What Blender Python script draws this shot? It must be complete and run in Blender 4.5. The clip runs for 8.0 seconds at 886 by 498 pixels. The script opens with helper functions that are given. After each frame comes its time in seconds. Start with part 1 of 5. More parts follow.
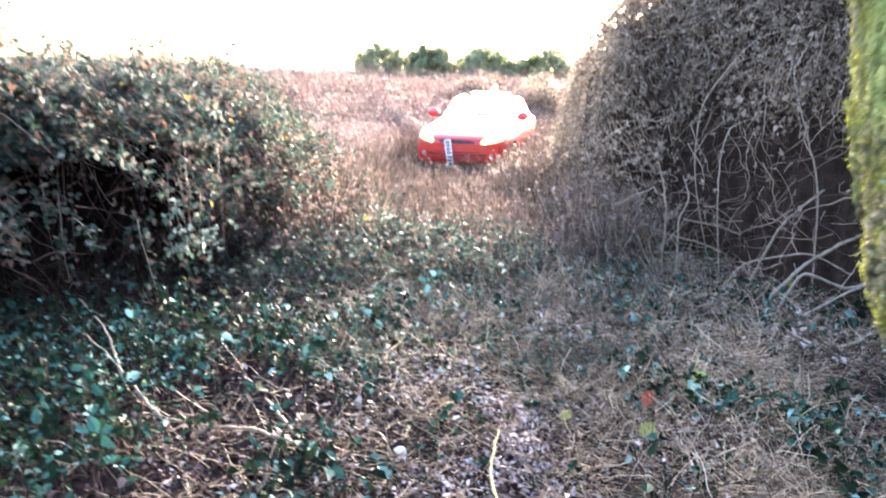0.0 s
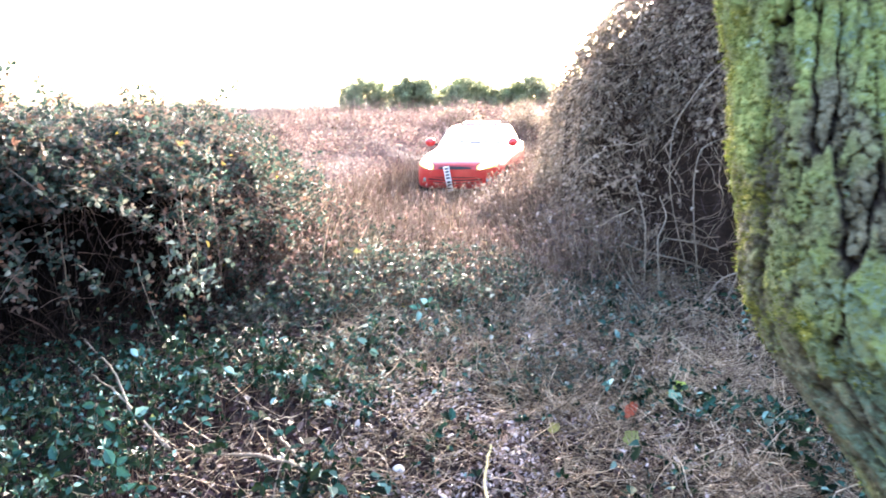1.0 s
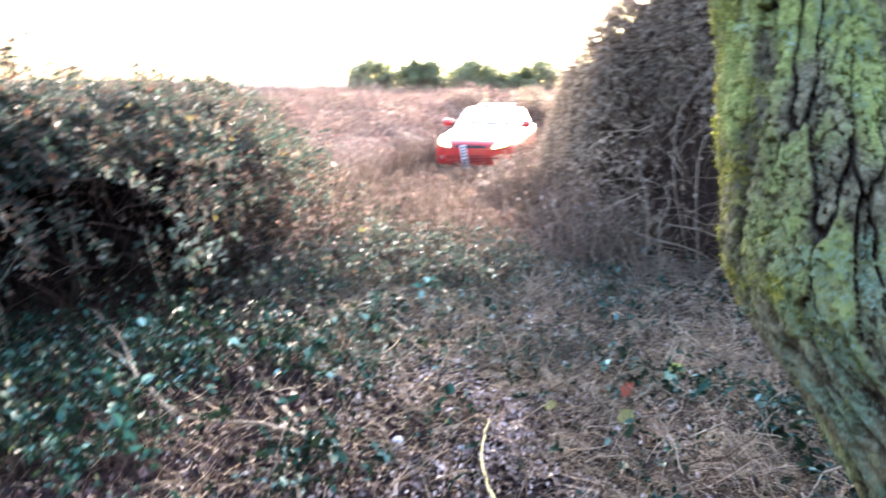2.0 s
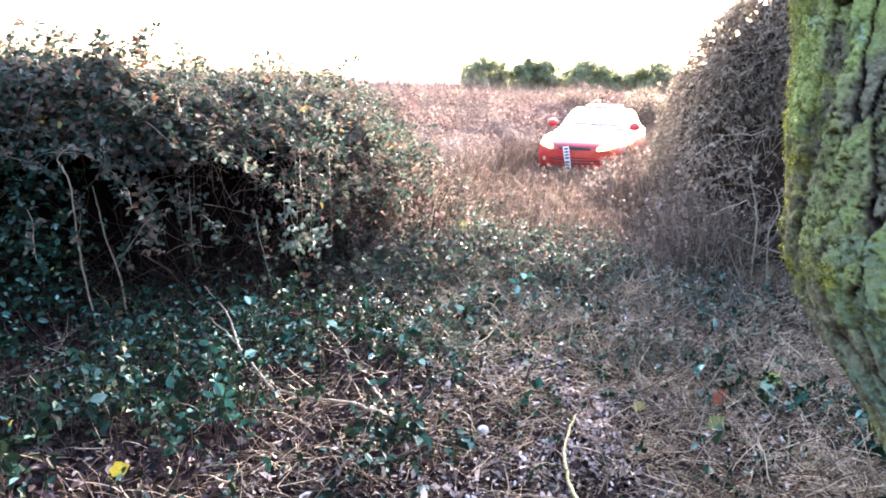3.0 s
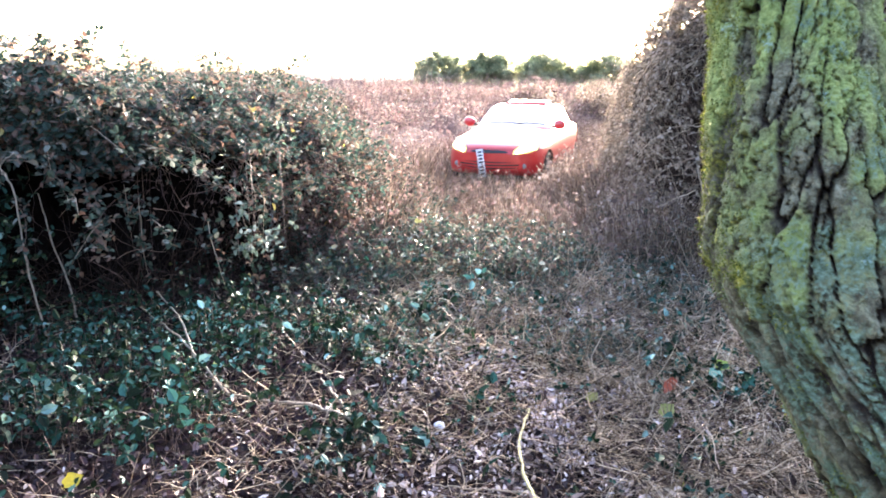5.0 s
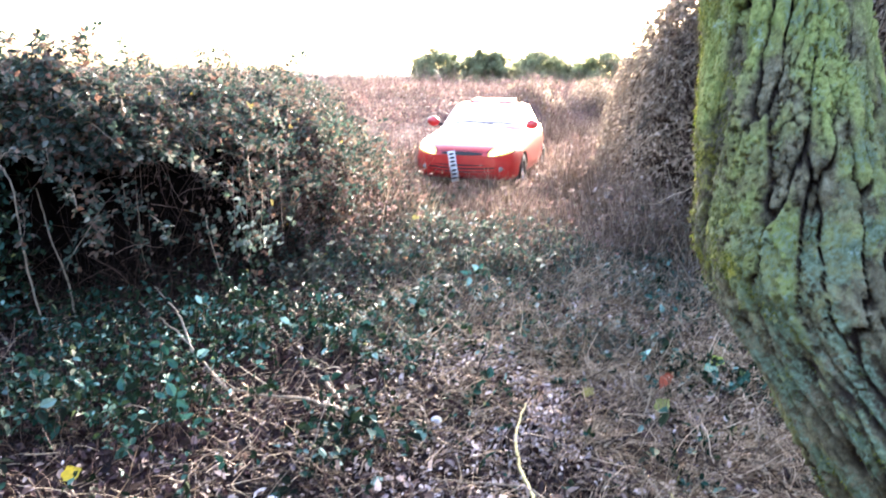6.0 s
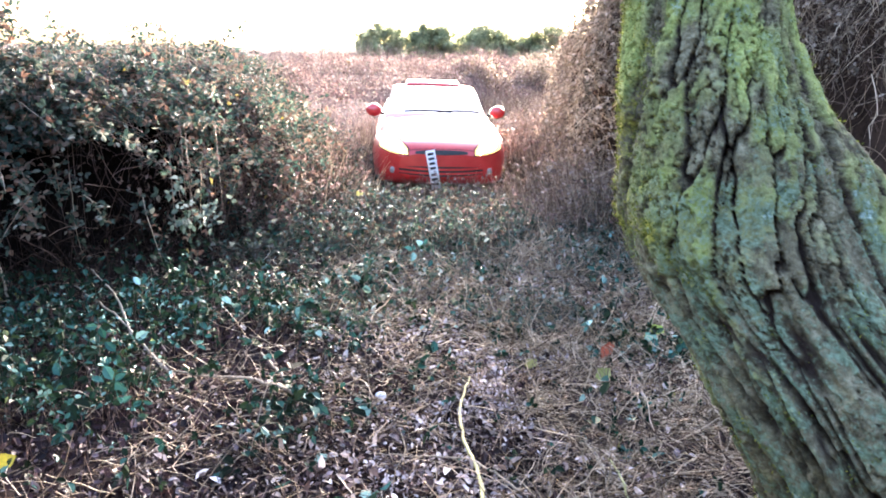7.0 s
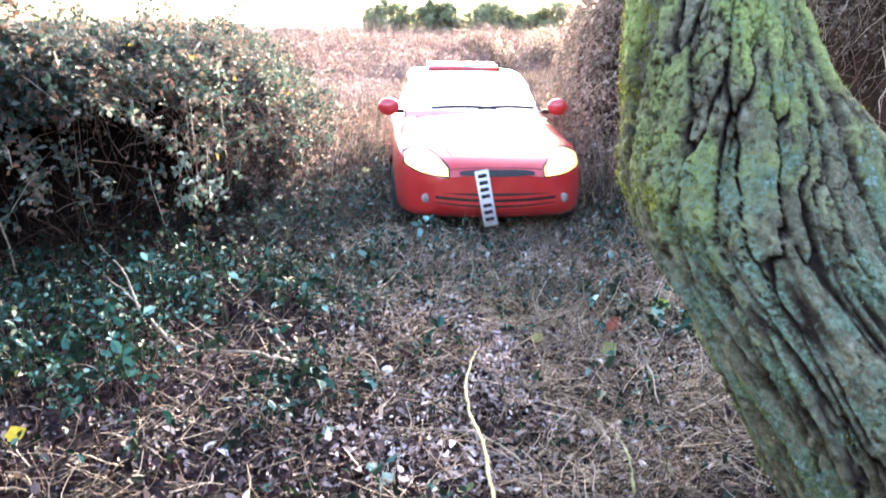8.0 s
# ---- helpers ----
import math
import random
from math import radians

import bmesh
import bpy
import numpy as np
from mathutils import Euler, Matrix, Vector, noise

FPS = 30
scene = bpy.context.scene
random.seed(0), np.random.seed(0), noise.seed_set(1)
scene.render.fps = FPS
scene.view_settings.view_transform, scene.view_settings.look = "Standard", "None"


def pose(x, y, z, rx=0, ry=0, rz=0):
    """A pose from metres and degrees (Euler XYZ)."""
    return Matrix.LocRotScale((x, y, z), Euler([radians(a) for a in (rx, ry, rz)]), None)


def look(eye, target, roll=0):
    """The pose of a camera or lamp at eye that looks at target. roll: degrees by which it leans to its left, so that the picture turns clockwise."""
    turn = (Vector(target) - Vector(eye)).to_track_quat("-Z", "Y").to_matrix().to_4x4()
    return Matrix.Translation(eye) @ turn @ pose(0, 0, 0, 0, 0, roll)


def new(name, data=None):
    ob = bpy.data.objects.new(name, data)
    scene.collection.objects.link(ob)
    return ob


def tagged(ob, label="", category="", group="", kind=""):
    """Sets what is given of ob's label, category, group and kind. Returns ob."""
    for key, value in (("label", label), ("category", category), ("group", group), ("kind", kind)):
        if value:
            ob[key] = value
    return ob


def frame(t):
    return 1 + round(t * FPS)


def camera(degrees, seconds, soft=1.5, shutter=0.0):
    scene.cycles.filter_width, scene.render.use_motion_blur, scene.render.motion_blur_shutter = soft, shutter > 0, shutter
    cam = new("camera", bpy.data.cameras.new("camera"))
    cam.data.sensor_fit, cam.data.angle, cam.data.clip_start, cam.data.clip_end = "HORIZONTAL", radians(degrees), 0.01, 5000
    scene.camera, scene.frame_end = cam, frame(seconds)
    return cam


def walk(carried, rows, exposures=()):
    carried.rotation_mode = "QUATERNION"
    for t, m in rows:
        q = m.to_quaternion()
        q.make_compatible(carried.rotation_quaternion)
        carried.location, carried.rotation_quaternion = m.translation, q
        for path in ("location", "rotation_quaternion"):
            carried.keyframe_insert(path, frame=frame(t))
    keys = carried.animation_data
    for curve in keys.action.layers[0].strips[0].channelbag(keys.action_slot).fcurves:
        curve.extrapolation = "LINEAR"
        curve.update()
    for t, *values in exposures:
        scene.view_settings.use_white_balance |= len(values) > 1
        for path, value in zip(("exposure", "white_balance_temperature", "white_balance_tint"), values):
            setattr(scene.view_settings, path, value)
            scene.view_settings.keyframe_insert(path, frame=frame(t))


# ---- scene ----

cam = camera(55.6, 8.0, soft=1.8, shutter=0.9)
PATH = [
    (0, (0.108, -0.63, 1.757), (0.043, 1.325, 1.342), 2.0),
    (0.5, (0.117, -0.799, 1.794), (0.026, 1.166, 1.433), 0.6),
    (1, (0.143, -0.887, 1.799), (0.096, 1.083, 1.453), -0.6),
    (1.5, (0.151, -0.921, 1.809), (0.12, 1.052, 1.484), -0.7),
    (2, (0.149, -0.972, 1.785), (0.093, 0.99, 1.4), 0.8),
    (2.2, (0.146, -1.018, 1.779), (-0.066, 0.931, 1.381), 4.3),
    (3.3, (0.229, -1.042, 1.767), (-0.095, 0.892, 1.372), 2.2),
    (3.5, (0.22, -1.039, 1.769), (-0.079, 0.897, 1.363), 5.4),
    (4, (0.241, -1.038, 1.784), (0.075, 0.91, 1.363), 2.6),
    (4.5, (0.253, -1.057, 1.795), (0.06, 0.896, 1.412), 1.4),
    (4.7, (0.255, -1.057, 1.792), (0.041, 0.89, 1.387), 1.1),
    (5.8, (0.258, -1.092, 1.79), (0.07, 0.86, 1.4), 1.4),
    (6, (0.26, -1.087, 1.788), (0.057, 0.861, 1.379), 1.3),
    (6.5, (0.274, -1.083, 1.779), (0.073, 0.86, 1.35), 0.3),
    (7, (0.296, -1.076, 1.779), (0.217, 0.868, 1.318), 1.0),
    (7.5, (0.302, -1.083, 1.777), (0.213, 0.859, 1.305), 0.8),
    (8, (0.304, -1.077, 1.766), (0.209, 0.853, 1.252), 0.8),
]
walk(cam, [(t, look(eye, target, roll)) for t, eye, target, roll in PATH], exposures=[(0, 3.88, 6400, 19), (1.5, 3.75, 6400, 19), (2.3, 3.63, 6430, 20), (7, 3.68, 6430, 20), (8, 3.92, 6430, 20)])
# ---- light ----
SUN_AZ, SUN_EL = 11.0, 14.0
world = bpy.data.worlds.new("world")
scene.world = world
world.use_nodes = True
wn = world.node_tree.nodes
sky = wn.new("ShaderNodeTexSky")
sky.sky_type, sky.sun_disc = 'NISHITA', False
sky.sun_elevation, sky.sun_rotation = radians(SUN_EL), radians(SUN_AZ)
sky.air_density, sky.dust_density, sky.ozone_density = 0.8, 4.0, 1.0
wn["Background"].inputs["Strength"].default_value = 0.15
world.node_tree.links.new(sky.outputs[0], wn["Background"].inputs["Color"])
sun = new("sun", bpy.data.lights.new("sun", 'SUN'))
sun.data.energy, sun.data.angle, sun.data.color = 2.5, radians(12), (1.0, 0.93, 0.82)
sun.matrix_world = look((100 * math.sin(radians(SUN_AZ)), 100 * math.cos(radians(SUN_AZ)), 100 * math.tan(radians(SUN_EL))), (0, 0, 0))

# ---- numeric helpers ----
rng = np.random.default_rng(7)


def lattice(ix, iy, seed):
    h = (ix.astype(np.int64) * 374761393 + iy.astype(np.int64) * 668265263 + seed * 974634777) & 0xFFFFFFFF
    h = ((h ^ (h >> 13)) * 1274126177) & 0xFFFFFFFF
    return ((h ^ (h >> 16)) & 0xFFFF) / 65535.0


def smooth_noise(x, y, seed=0):
    """Value noise, 0 to 1."""
    x, y = np.asarray(x, float), np.asarray(y, float)
    ix, iy = np.floor(x), np.floor(y)
    u, v = x - ix, y - iy
    u, v = u * u * (3 - 2 * u), v * v * (3 - 2 * v)
    ix, iy = ix.astype(np.int64), iy.astype(np.int64)
    a, b = lattice(ix, iy, seed), lattice(ix + 1, iy, seed)
    c, d = lattice(ix, iy + 1, seed), lattice(ix + 1, iy + 1, seed)
    return (a * (1 - u) + b * u) * (1 - v) + (c * (1 - u) + d * u) * v


def fbm(x, y, seed=0, octaves=3):
    total, weight = 0, 0
    for o in range(octaves):
        total = total + smooth_noise(np.asarray(x) * 2 ** o, np.asarray(y) * 2 ** o, seed + o) / 2 ** o
        weight += 1 / 2 ** o
    return total / weight


def unit(v):
    return v / np.maximum(np.linalg.norm(v, axis=-1, keepdims=True), 1e-9)


def ground_z(x, y):
    return 0.10 * (fbm(x * 0.7, y * 0.7, 3) - 0.5) + 0.05 * (fbm(x * 4, y * 4, 9) - 0.5)


def mesh_of(name, verts, faces, material, smooth=False):
    """A mesh from arrays; all faces have the same number of corners."""
    me = bpy.data.meshes.new(name)
    n, k = faces.shape
    me.vertices.add(len(verts))
    me.vertices.foreach_set("co", np.ascontiguousarray(verts, dtype=np.float32).ravel())
    me.loops.add(n * k)
    me.loops.foreach_set("vertex_index", np.ascontiguousarray(faces, dtype=np.int32).ravel())
    me.polygons.add(n)
    me.polygons.foreach_set("loop_start", np.arange(n, dtype=np.int32) * k)
    me.polygons.foreach_set("use_smooth", np.full(n, smooth))
    me.update(calc_edges=True)
    me.materials.append(material)
    return me


JOINED = ("leaves", "far_leaves", "dead_leaves", "cane_tangle", "stem_tangle", "shoot_tangle", "shoot_leaves", "spray_tangle", "spray_leaves", "vine_tangle", "branch_tangle", "twig_tangle", "limbs", "crown", "seed_head", "moss")


def put(name, me, parent=None, label=""):
    ob = new(name, me)
    ob.parent = parent
    return tagged(ob, label, kind="stuff" if name in JOINED else "")


def part(name, bm, material, parent=None, label="", smooth=True):
    me = bpy.data.meshes.new(name)
    bm.normal_update()
    bm.to_mesh(me)
    bm.free()
    if smooth:
        me.polygons.foreach_set("use_smooth", np.full(len(me.polygons), True))
    me.materials.append(material)
    return put(name, me, parent, label)


def thing(name, label, category, group="", at=(0, 0, 0)):
    ob = new(name)
    ob.location = at
    return tagged(ob, label, category, group)


def leaf_arrays(base, tip, nrm, size, width=0.62, fold=0.16):
    """Folded six-cornered leaves: two quads each."""
    tip = unit(tip)
    side = unit(np.cross(nrm, tip))
    nrm = np.cross(tip, side)
    s = size[:, None]
    curl = (rng.random((len(base), 1)) - 0.3) * 0.25
    v = np.empty((len(base), 6, 3))
    v[:, 0] = base
    v[:, 1] = base + s * (0.28 * tip + width * 0.46 * side + fold * nrm)
    v[:, 2] = base + s * (0.68 * tip + width * 0.40 * side + (fold * 0.8 - curl * 0.5) * nrm)
    v[:, 3] = base + s * (tip - curl * nrm)
    v[:, 4] = base + s * (0.68 * tip - width * 0.40 * side + (fold * 0.8 - curl * 0.5) * nrm)
    v[:, 5] = base + s * (0.28 * tip - width * 0.46 * side + fold * nrm)
    k = np.arange(len(base))[:, None, None] * 6
    return v.reshape(-1, 3), (k + np.array([[0, 1, 2, 3], [0, 3, 4, 5]])).reshape(-1, 4)


def leaf_mesh(name, points, up, size, material, leaflets=3, spread=0.7, width=0.62):
    """Sprays of leaflets round each point, facing roughly along up."""
    n = len(points)
    up = unit(up + 0.55 * rng.normal(size=(n, 3)))
    a = unit(np.cross(up, rng.normal(size=(n, 3))))
    b = np.cross(up, a)
    base, tip, nrm, big = [], [], [], []
    for i in range(leaflets):
        turn = (i - (leaflets - 1) / 2) * 1.25 + rng.normal(size=n) * 0.25
        way = np.cos(turn)[:, None] * a + np.sin(turn)[:, None] * b
        base.append(points + way * size[:, None] * 0.12)
        tip.append(way + 0.25 * rng.normal(size=(n, 3)) * spread)
        nrm.append(up + 0.3 * rng.normal(size=(n, 3)))
        big.append(size * (0.75 + 0.5 * rng.random(n)))
    v, f = leaf_arrays(np.concatenate(base), np.concatenate(tip), np.concatenate(nrm), np.concatenate(big), width)
    return mesh_of(name, v, f, material)


def tube_arrays(paths, radius, sides=3):
    """Thin tubes along paths (n, k, 3), radius (n, k)."""
    n, k, _ = paths.shape
    along = unit(np.gradient(paths, axis=1))
    ref = unit(rng.normal(size=(n, 1, 3)))
    a = unit(np.cross(along, ref))
    b = np.cross(along, a)
    ang = np.arange(sides) * 2 * np.pi / sides
    ring = a[:, :, None] * np.cos(ang)[None, None, :, None] + b[:, :, None] * np.sin(ang)[None, None, :, None]
    v = paths[:, :, None] + ring * radius[:, :, None, None]
    idx = np.arange(n * k * sides).reshape(n, k, sides)
    nxt = np.roll(idx, -1, axis=2)
    f = np.stack([idx[:, :-1], nxt[:, :-1], nxt[:, 1:], idx[:, 1:]], axis=-1).reshape(-1, 4)
    return v.reshape(-1, 3), f


def twig_paths(start, way, length, steps=5, wiggle=0.25, droop=0.0):
    n = len(start)
    d = unit(way)
    out = [start]
    for i in range(steps - 1):
        d = unit(d + wiggle * rng.normal(size=(n, 3)) + np.array([0, 0, -droop]))
        out.append(out[-1] + d * (length / (steps - 1))[:, None])
    return np.stack(out, axis=1)


def twig_mesh(name, start, way, length, thick, material, steps=5, wiggle=0.25, droop=0.0, sides=3):
    p = twig_paths(start, way, length, steps, wiggle, droop)
    r = thick[:, None] * np.linspace(1, 0.45, steps)[None]
    return mesh_of(name, *tube_arrays(p, r, sides), material, smooth=True)


# ---- materials ----
def nodes_of(name, rough=0.6, spec=0.5):
    m = bpy.data.materials.new(name)
    m.use_nodes = True
    p = m.node_tree.nodes["Principled BSDF"]
    p.inputs["Roughness"].default_value = rough
    p.inputs["Specular IOR Level"].default_value = spec
    return m, m.node_tree.nodes, m.node_tree.links, p


def ramp_of(n, stops):
    r = n.new("ShaderNodeValToRGB")
    while len(r.color_ramp.elements) < len(stops):
        r.color_ramp.elements.new(0.5)
    for e, (at, col) in zip(r.color_ramp.elements, stops):
        e.position, e.color = at, (*col, 1)
    return r


def leaf_material(name, stops, rough=0.45, through_light=0.3, spec=0.5, mottle=60):
    """Per-leaf colour by island, with mottling and some light through the blade."""
    m, n, l, p = nodes_of(name, rough, spec)
    geo, tex, ramp = n.new("ShaderNodeNewGeometry"), n.new("ShaderNodeTexNoise"), ramp_of(n, stops)
    ramp.color_ramp.interpolation = 'LINEAR'
    l.new(geo.outputs["Random Per Island"], ramp.inputs[0])
    co = n.new("ShaderNodeTexCoord")
    tex.inputs["Scale"].default_value, tex.inputs["Detail"].default_value = mottle, 3
    l.new(co.outputs["Object"], tex.inputs["Vector"])
    hsv, mr = n.new("ShaderNodeHueSaturation"), n.new("ShaderNodeMapRange")
    mr.inputs["To Min"].default_value, mr.inputs["To Max"].default_value = 0.6, 1.4
    l.new(tex.outputs[0], mr.inputs[0])
    patch, mp = n.new("ShaderNodeTexNoise"), n.new("ShaderNodeMapRange")
    patch.inputs["Scale"].default_value, patch.inputs["Detail"].default_value = 0.9, 3
    l.new(co.outputs["Object"], patch.inputs["Vector"])
    mp.inputs["From Min"].default_value, mp.inputs["From Max"].default_value = 0.3, 0.7
    mp.inputs["To Min"].default_value, mp.inputs["To Max"].default_value = 0.55, 1.35
    l.new(patch.outputs[0], mp.inputs[0])
    both = n.new("ShaderNodeMath")
    both.operation = 'MULTIPLY'
    l.new(mr.outputs[0], both.inputs[0])
    l.new(mp.outputs[0], both.inputs[1])
    l.new(both.outputs[0], hsv.inputs["Value"])
    l.new(ramp.outputs[0], hsv.inputs["Color"])
    l.new(hsv.outputs[0], p.inputs["Base Color"])
    tr, mix = n.new("ShaderNodeBsdfTranslucent"), n.new("ShaderNodeMixShader")
    l.new(hsv.outputs[0], tr.inputs["Color"])
    mix.inputs[0].default_value = through_light
    l.new(p.outputs[0], mix.inputs[1])
    l.new(tr.outputs[0], mix.inputs[2])
    l.new(mix.outputs[0], n["Material Output"].inputs["Surface"])
    return m


def grain_material(name, dark, light, scale=12, rough=0.8, bump=0.3, stretch=(1, 1, 1), fine=90, spec=0.4):
    """Two scales of noise between two colours, with fine relief."""
    m, n, l, p = nodes_of(name, rough, spec)
    co, mp = n.new("ShaderNodeTexCoord"), n.new("ShaderNodeMapping")
    mp.inputs["Scale"].default_value = stretch
    a, b = n.new("ShaderNodeTexNoise"), n.new("ShaderNodeTexNoise")
    a.inputs["Scale"].default_value, b.inputs["Scale"].default_value = scale, fine
    a.inputs["Detail"].default_value = b.inputs["Detail"].default_value = 5
    l.new(co.outputs["Object"], mp.inputs[0])
    l.new(mp.outputs[0], a.inputs["Vector"])
    l.new(mp.outputs[0], b.inputs["Vector"])
    mix = n.new("ShaderNodeMath")
    mix.operation = 'MULTIPLY_ADD'
    mix.inputs[1].default_value = 0.5
    l.new(b.outputs[0], mix.inputs[0])
    half = n.new("ShaderNodeMath")
    half.operation = 'MULTIPLY'
    half.inputs[1].default_value = 0.5
    l.new(a.outputs[0], half.inputs[0])
    l.new(half.outputs[0], mix.inputs[2])
    r = ramp_of(n, [(0.32, dark), (0.68, light)])
    l.new(mix.outputs[0], r.inputs[0])
    l.new(r.outputs[0], p.inputs["Base Color"])
    bp = n.new("ShaderNodeBump")
    bp.inputs["Strength"].default_value, bp.inputs["Distance"].default_value = bump, 0.01
    l.new(mix.outputs[0], bp.inputs["Height"])
    l.new(bp.outputs[0], p.inputs["Normal"])
    return m


BRAMBLE = leaf_material("bramble_leaf", [(0.0, (0.016, 0.032, 0.024)), (0.35, (0.040, 0.072, 0.055)), (0.58, (0.085, 0.128, 0.098)), (0.68, (0.19, 0.145, 0.11)),
                                         (0.88, (0.16, 0.09, 0.065)), (0.95, (0.21, 0.24, 0.21)), (0.99, (0.34, 0.37, 0.31)), (1.0, (0.55, 0.42, 0.06))], 0.55, 0.36, 0.25)
PALE_BRAMBLE = leaf_material("pale_bramble_leaf", [(0.0, (0.06, 0.10, 0.08)), (0.5, (0.14, 0.19, 0.16)), (1.0, (0.32, 0.38, 0.34))], 0.5, 0.3, 0.3)
# bank shade is put into the low stops, sky sheen into the pale teal
IVY = leaf_material("ivy_leaf", [(0.0, (0.005, 0.010, 0.005)), (0.45, (0.010, 0.026, 0.014)), (0.62, (0.032, 0.055, 0.024)), (0.72, (0.016, 0.066, 0.050)), (0.91, (0.045, 0.135, 0.11)), (0.985, (0.26, 0.45, 0.42)), (1.0, (0.34, 0.34, 0.06))], 0.62, 0.14, 0.12)
DEAD = leaf_material("dead_leaf", [(0.0, (0.010, 0.005, 0.006)), (0.45, (0.050, 0.028, 0.027)), (0.68, (0.22, 0.150, 0.128)), (0.84, (0.55, 0.45, 0.40)), (0.96, (0.88, 0.82, 0.82))], 0.5, 0.12, 0.3)
# purple-brown litter, darkened for the shade the brambles throw
SHADED_LEAF = leaf_material("shaded_leaf", [(0.0, (0.006, 0.004, 0.005)), (0.6, (0.026, 0.014, 0.017)), (0.92, (0.085, 0.05, 0.055)), (1.0, (0.30, 0.25, 0.27))], 0.5, 0.06, 0.15)
OLD_LEAF = leaf_material("old_leaf", [(0.0, (0.018, 0.011, 0.009)), (0.5, (0.065, 0.039, 0.031)), (0.9, (0.15, 0.10, 0.078)), (1.0, (0.32, 0.26, 0.22))], 0.6, 0.1, 0.2)
WEED_LEAF = leaf_material("weed_leaf", [(0.0, (0.020, 0.040, 0.028)), (0.5, (0.065, 0.105, 0.080)), (0.85, (0.16, 0.165, 0.13)), (1.0, (0.42, 0.49, 0.45))], 0.55, 0.3, 0.2)
PALE_LEAF = leaf_material("pale_leaf", [(0.0, (0.16, 0.12, 0.12)), (0.6, (0.42, 0.37, 0.38)), (1.0, (0.78, 0.74, 0.78))], 0.45, 0.15, 0.3)
# reddish dry leaves, lightened for the glare that veils the field
SCRUB_LEAF = leaf_material("scrub_leaf", [(0.0, (0.13, 0.08, 0.075)), (0.4, (0.27, 0.175, 0.16)), (0.7, (0.38, 0.27, 0.24)), (0.85, (0.20, 0.20, 0.14)), (1.0, (0.52, 0.44, 0.41))], 0.65, 0.40, 0.2)
# dry vine leaves, made paler to carry the haze over the mound
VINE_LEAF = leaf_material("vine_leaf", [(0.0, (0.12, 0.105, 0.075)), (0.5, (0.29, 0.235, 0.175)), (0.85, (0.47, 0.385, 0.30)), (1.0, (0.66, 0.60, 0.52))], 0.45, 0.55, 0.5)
WITHERED = leaf_material("withered_leaf", [(0.0, (0.07, 0.052, 0.045)), (0.5, (0.18, 0.135, 0.115)), (0.85, (0.31, 0.25, 0.215)), (1.0, (0.52, 0.46, 0.41))], 0.6, 0.3, 0.2)
# far crowns: distance haze is mixed into this pale green
TREE_LEAF = leaf_material("tree_leaf", [(0.0, (0.26, 0.31, 0.19)), (0.6, (0.40, 0.44, 0.28)), (1.0, (0.56, 0.55, 0.35))], 0.5, 0.75, 0.4, 8)
STRAW = leaf_material("straw", [(0.0, (0.022, 0.012, 0.009)), (0.42, (0.12, 0.078, 0.052)), (0.70, (0.42, 0.32, 0.215)), (1.0, (0.86, 0.73, 0.55))], 0.6, 0.25, 0.25, 30)
BRIGHT_STRAW = leaf_material("bright_straw", [(0.0, (0.10, 0.065, 0.04)), (0.5, (0.42, 0.33, 0.22)), (1.0, (0.86, 0.75, 0.58))], 0.6, 0.25, 0.25, 30)
STEM_BROWN = leaf_material("stem_brown", [(0.0, (0.07, 0.042, 0.038)), (0.6, (0.17, 0.11, 0.09)), (1.0, (0.34, 0.24, 0.19))], 0.6, 0.1, 0.4, 40)
STEM_PALE = leaf_material("stem_pale", [(0.0, (0.14, 0.098, 0.070)), (0.6, (0.32, 0.235, 0.165)), (1.0, (0.52, 0.42, 0.31))], 0.65, 0.05, 0.4, 50)
# shaded copy of the brown stems, for the bramble hollow only
STEM_SHADED = leaf_material("stem_shaded", [(0.0, (0.010, 0.007, 0.006)), (0.7, (0.03, 0.02, 0.017)), (1.0, (0.16, 0.11, 0.09))], 0.7, 0.05, 0.1, 40)
BRANCH = grain_material("branch_bark", (0.15, 0.12, 0.085), (0.46, 0.39, 0.30), 25, 0.75, 0.4)
MOSSY_TWIG = grain_material("mossy_twig", (0.24, 0.23, 0.08), (0.62, 0.58, 0.30), 25, 0.75, 0.4)
DARK_TWIG = grain_material("dark_twig", (0.02, 0.016, 0.014), (0.07, 0.05, 0.045), 25, 0.7, 0.4)
# brown filler, darkened so the mound's gaps look shaded
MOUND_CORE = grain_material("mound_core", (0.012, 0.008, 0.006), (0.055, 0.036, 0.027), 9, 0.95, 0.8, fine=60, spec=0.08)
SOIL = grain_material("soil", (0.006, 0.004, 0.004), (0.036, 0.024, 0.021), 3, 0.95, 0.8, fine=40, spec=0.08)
# near black: the shade of the bramble hollow is put into this colour
SHADE_CORE = grain_material("shade_core", (0.002, 0.0015, 0.0015), (0.010, 0.007, 0.006), 9, 0.95, 0.8, fine=50, spec=0.05)

# ---- ground ----
def axis_of(lo, hi, step, far_lo, far_hi):
    core = np.arange(lo, hi + step / 2, step)
    left = lo - np.cumsum(step * 1.35 ** np.arange(1, 40))
    right = hi + np.cumsum(step * 1.35 ** np.arange(1, 40))
    return np.concatenate([left[left > far_lo][::-1], core, right[right < far_hi]])


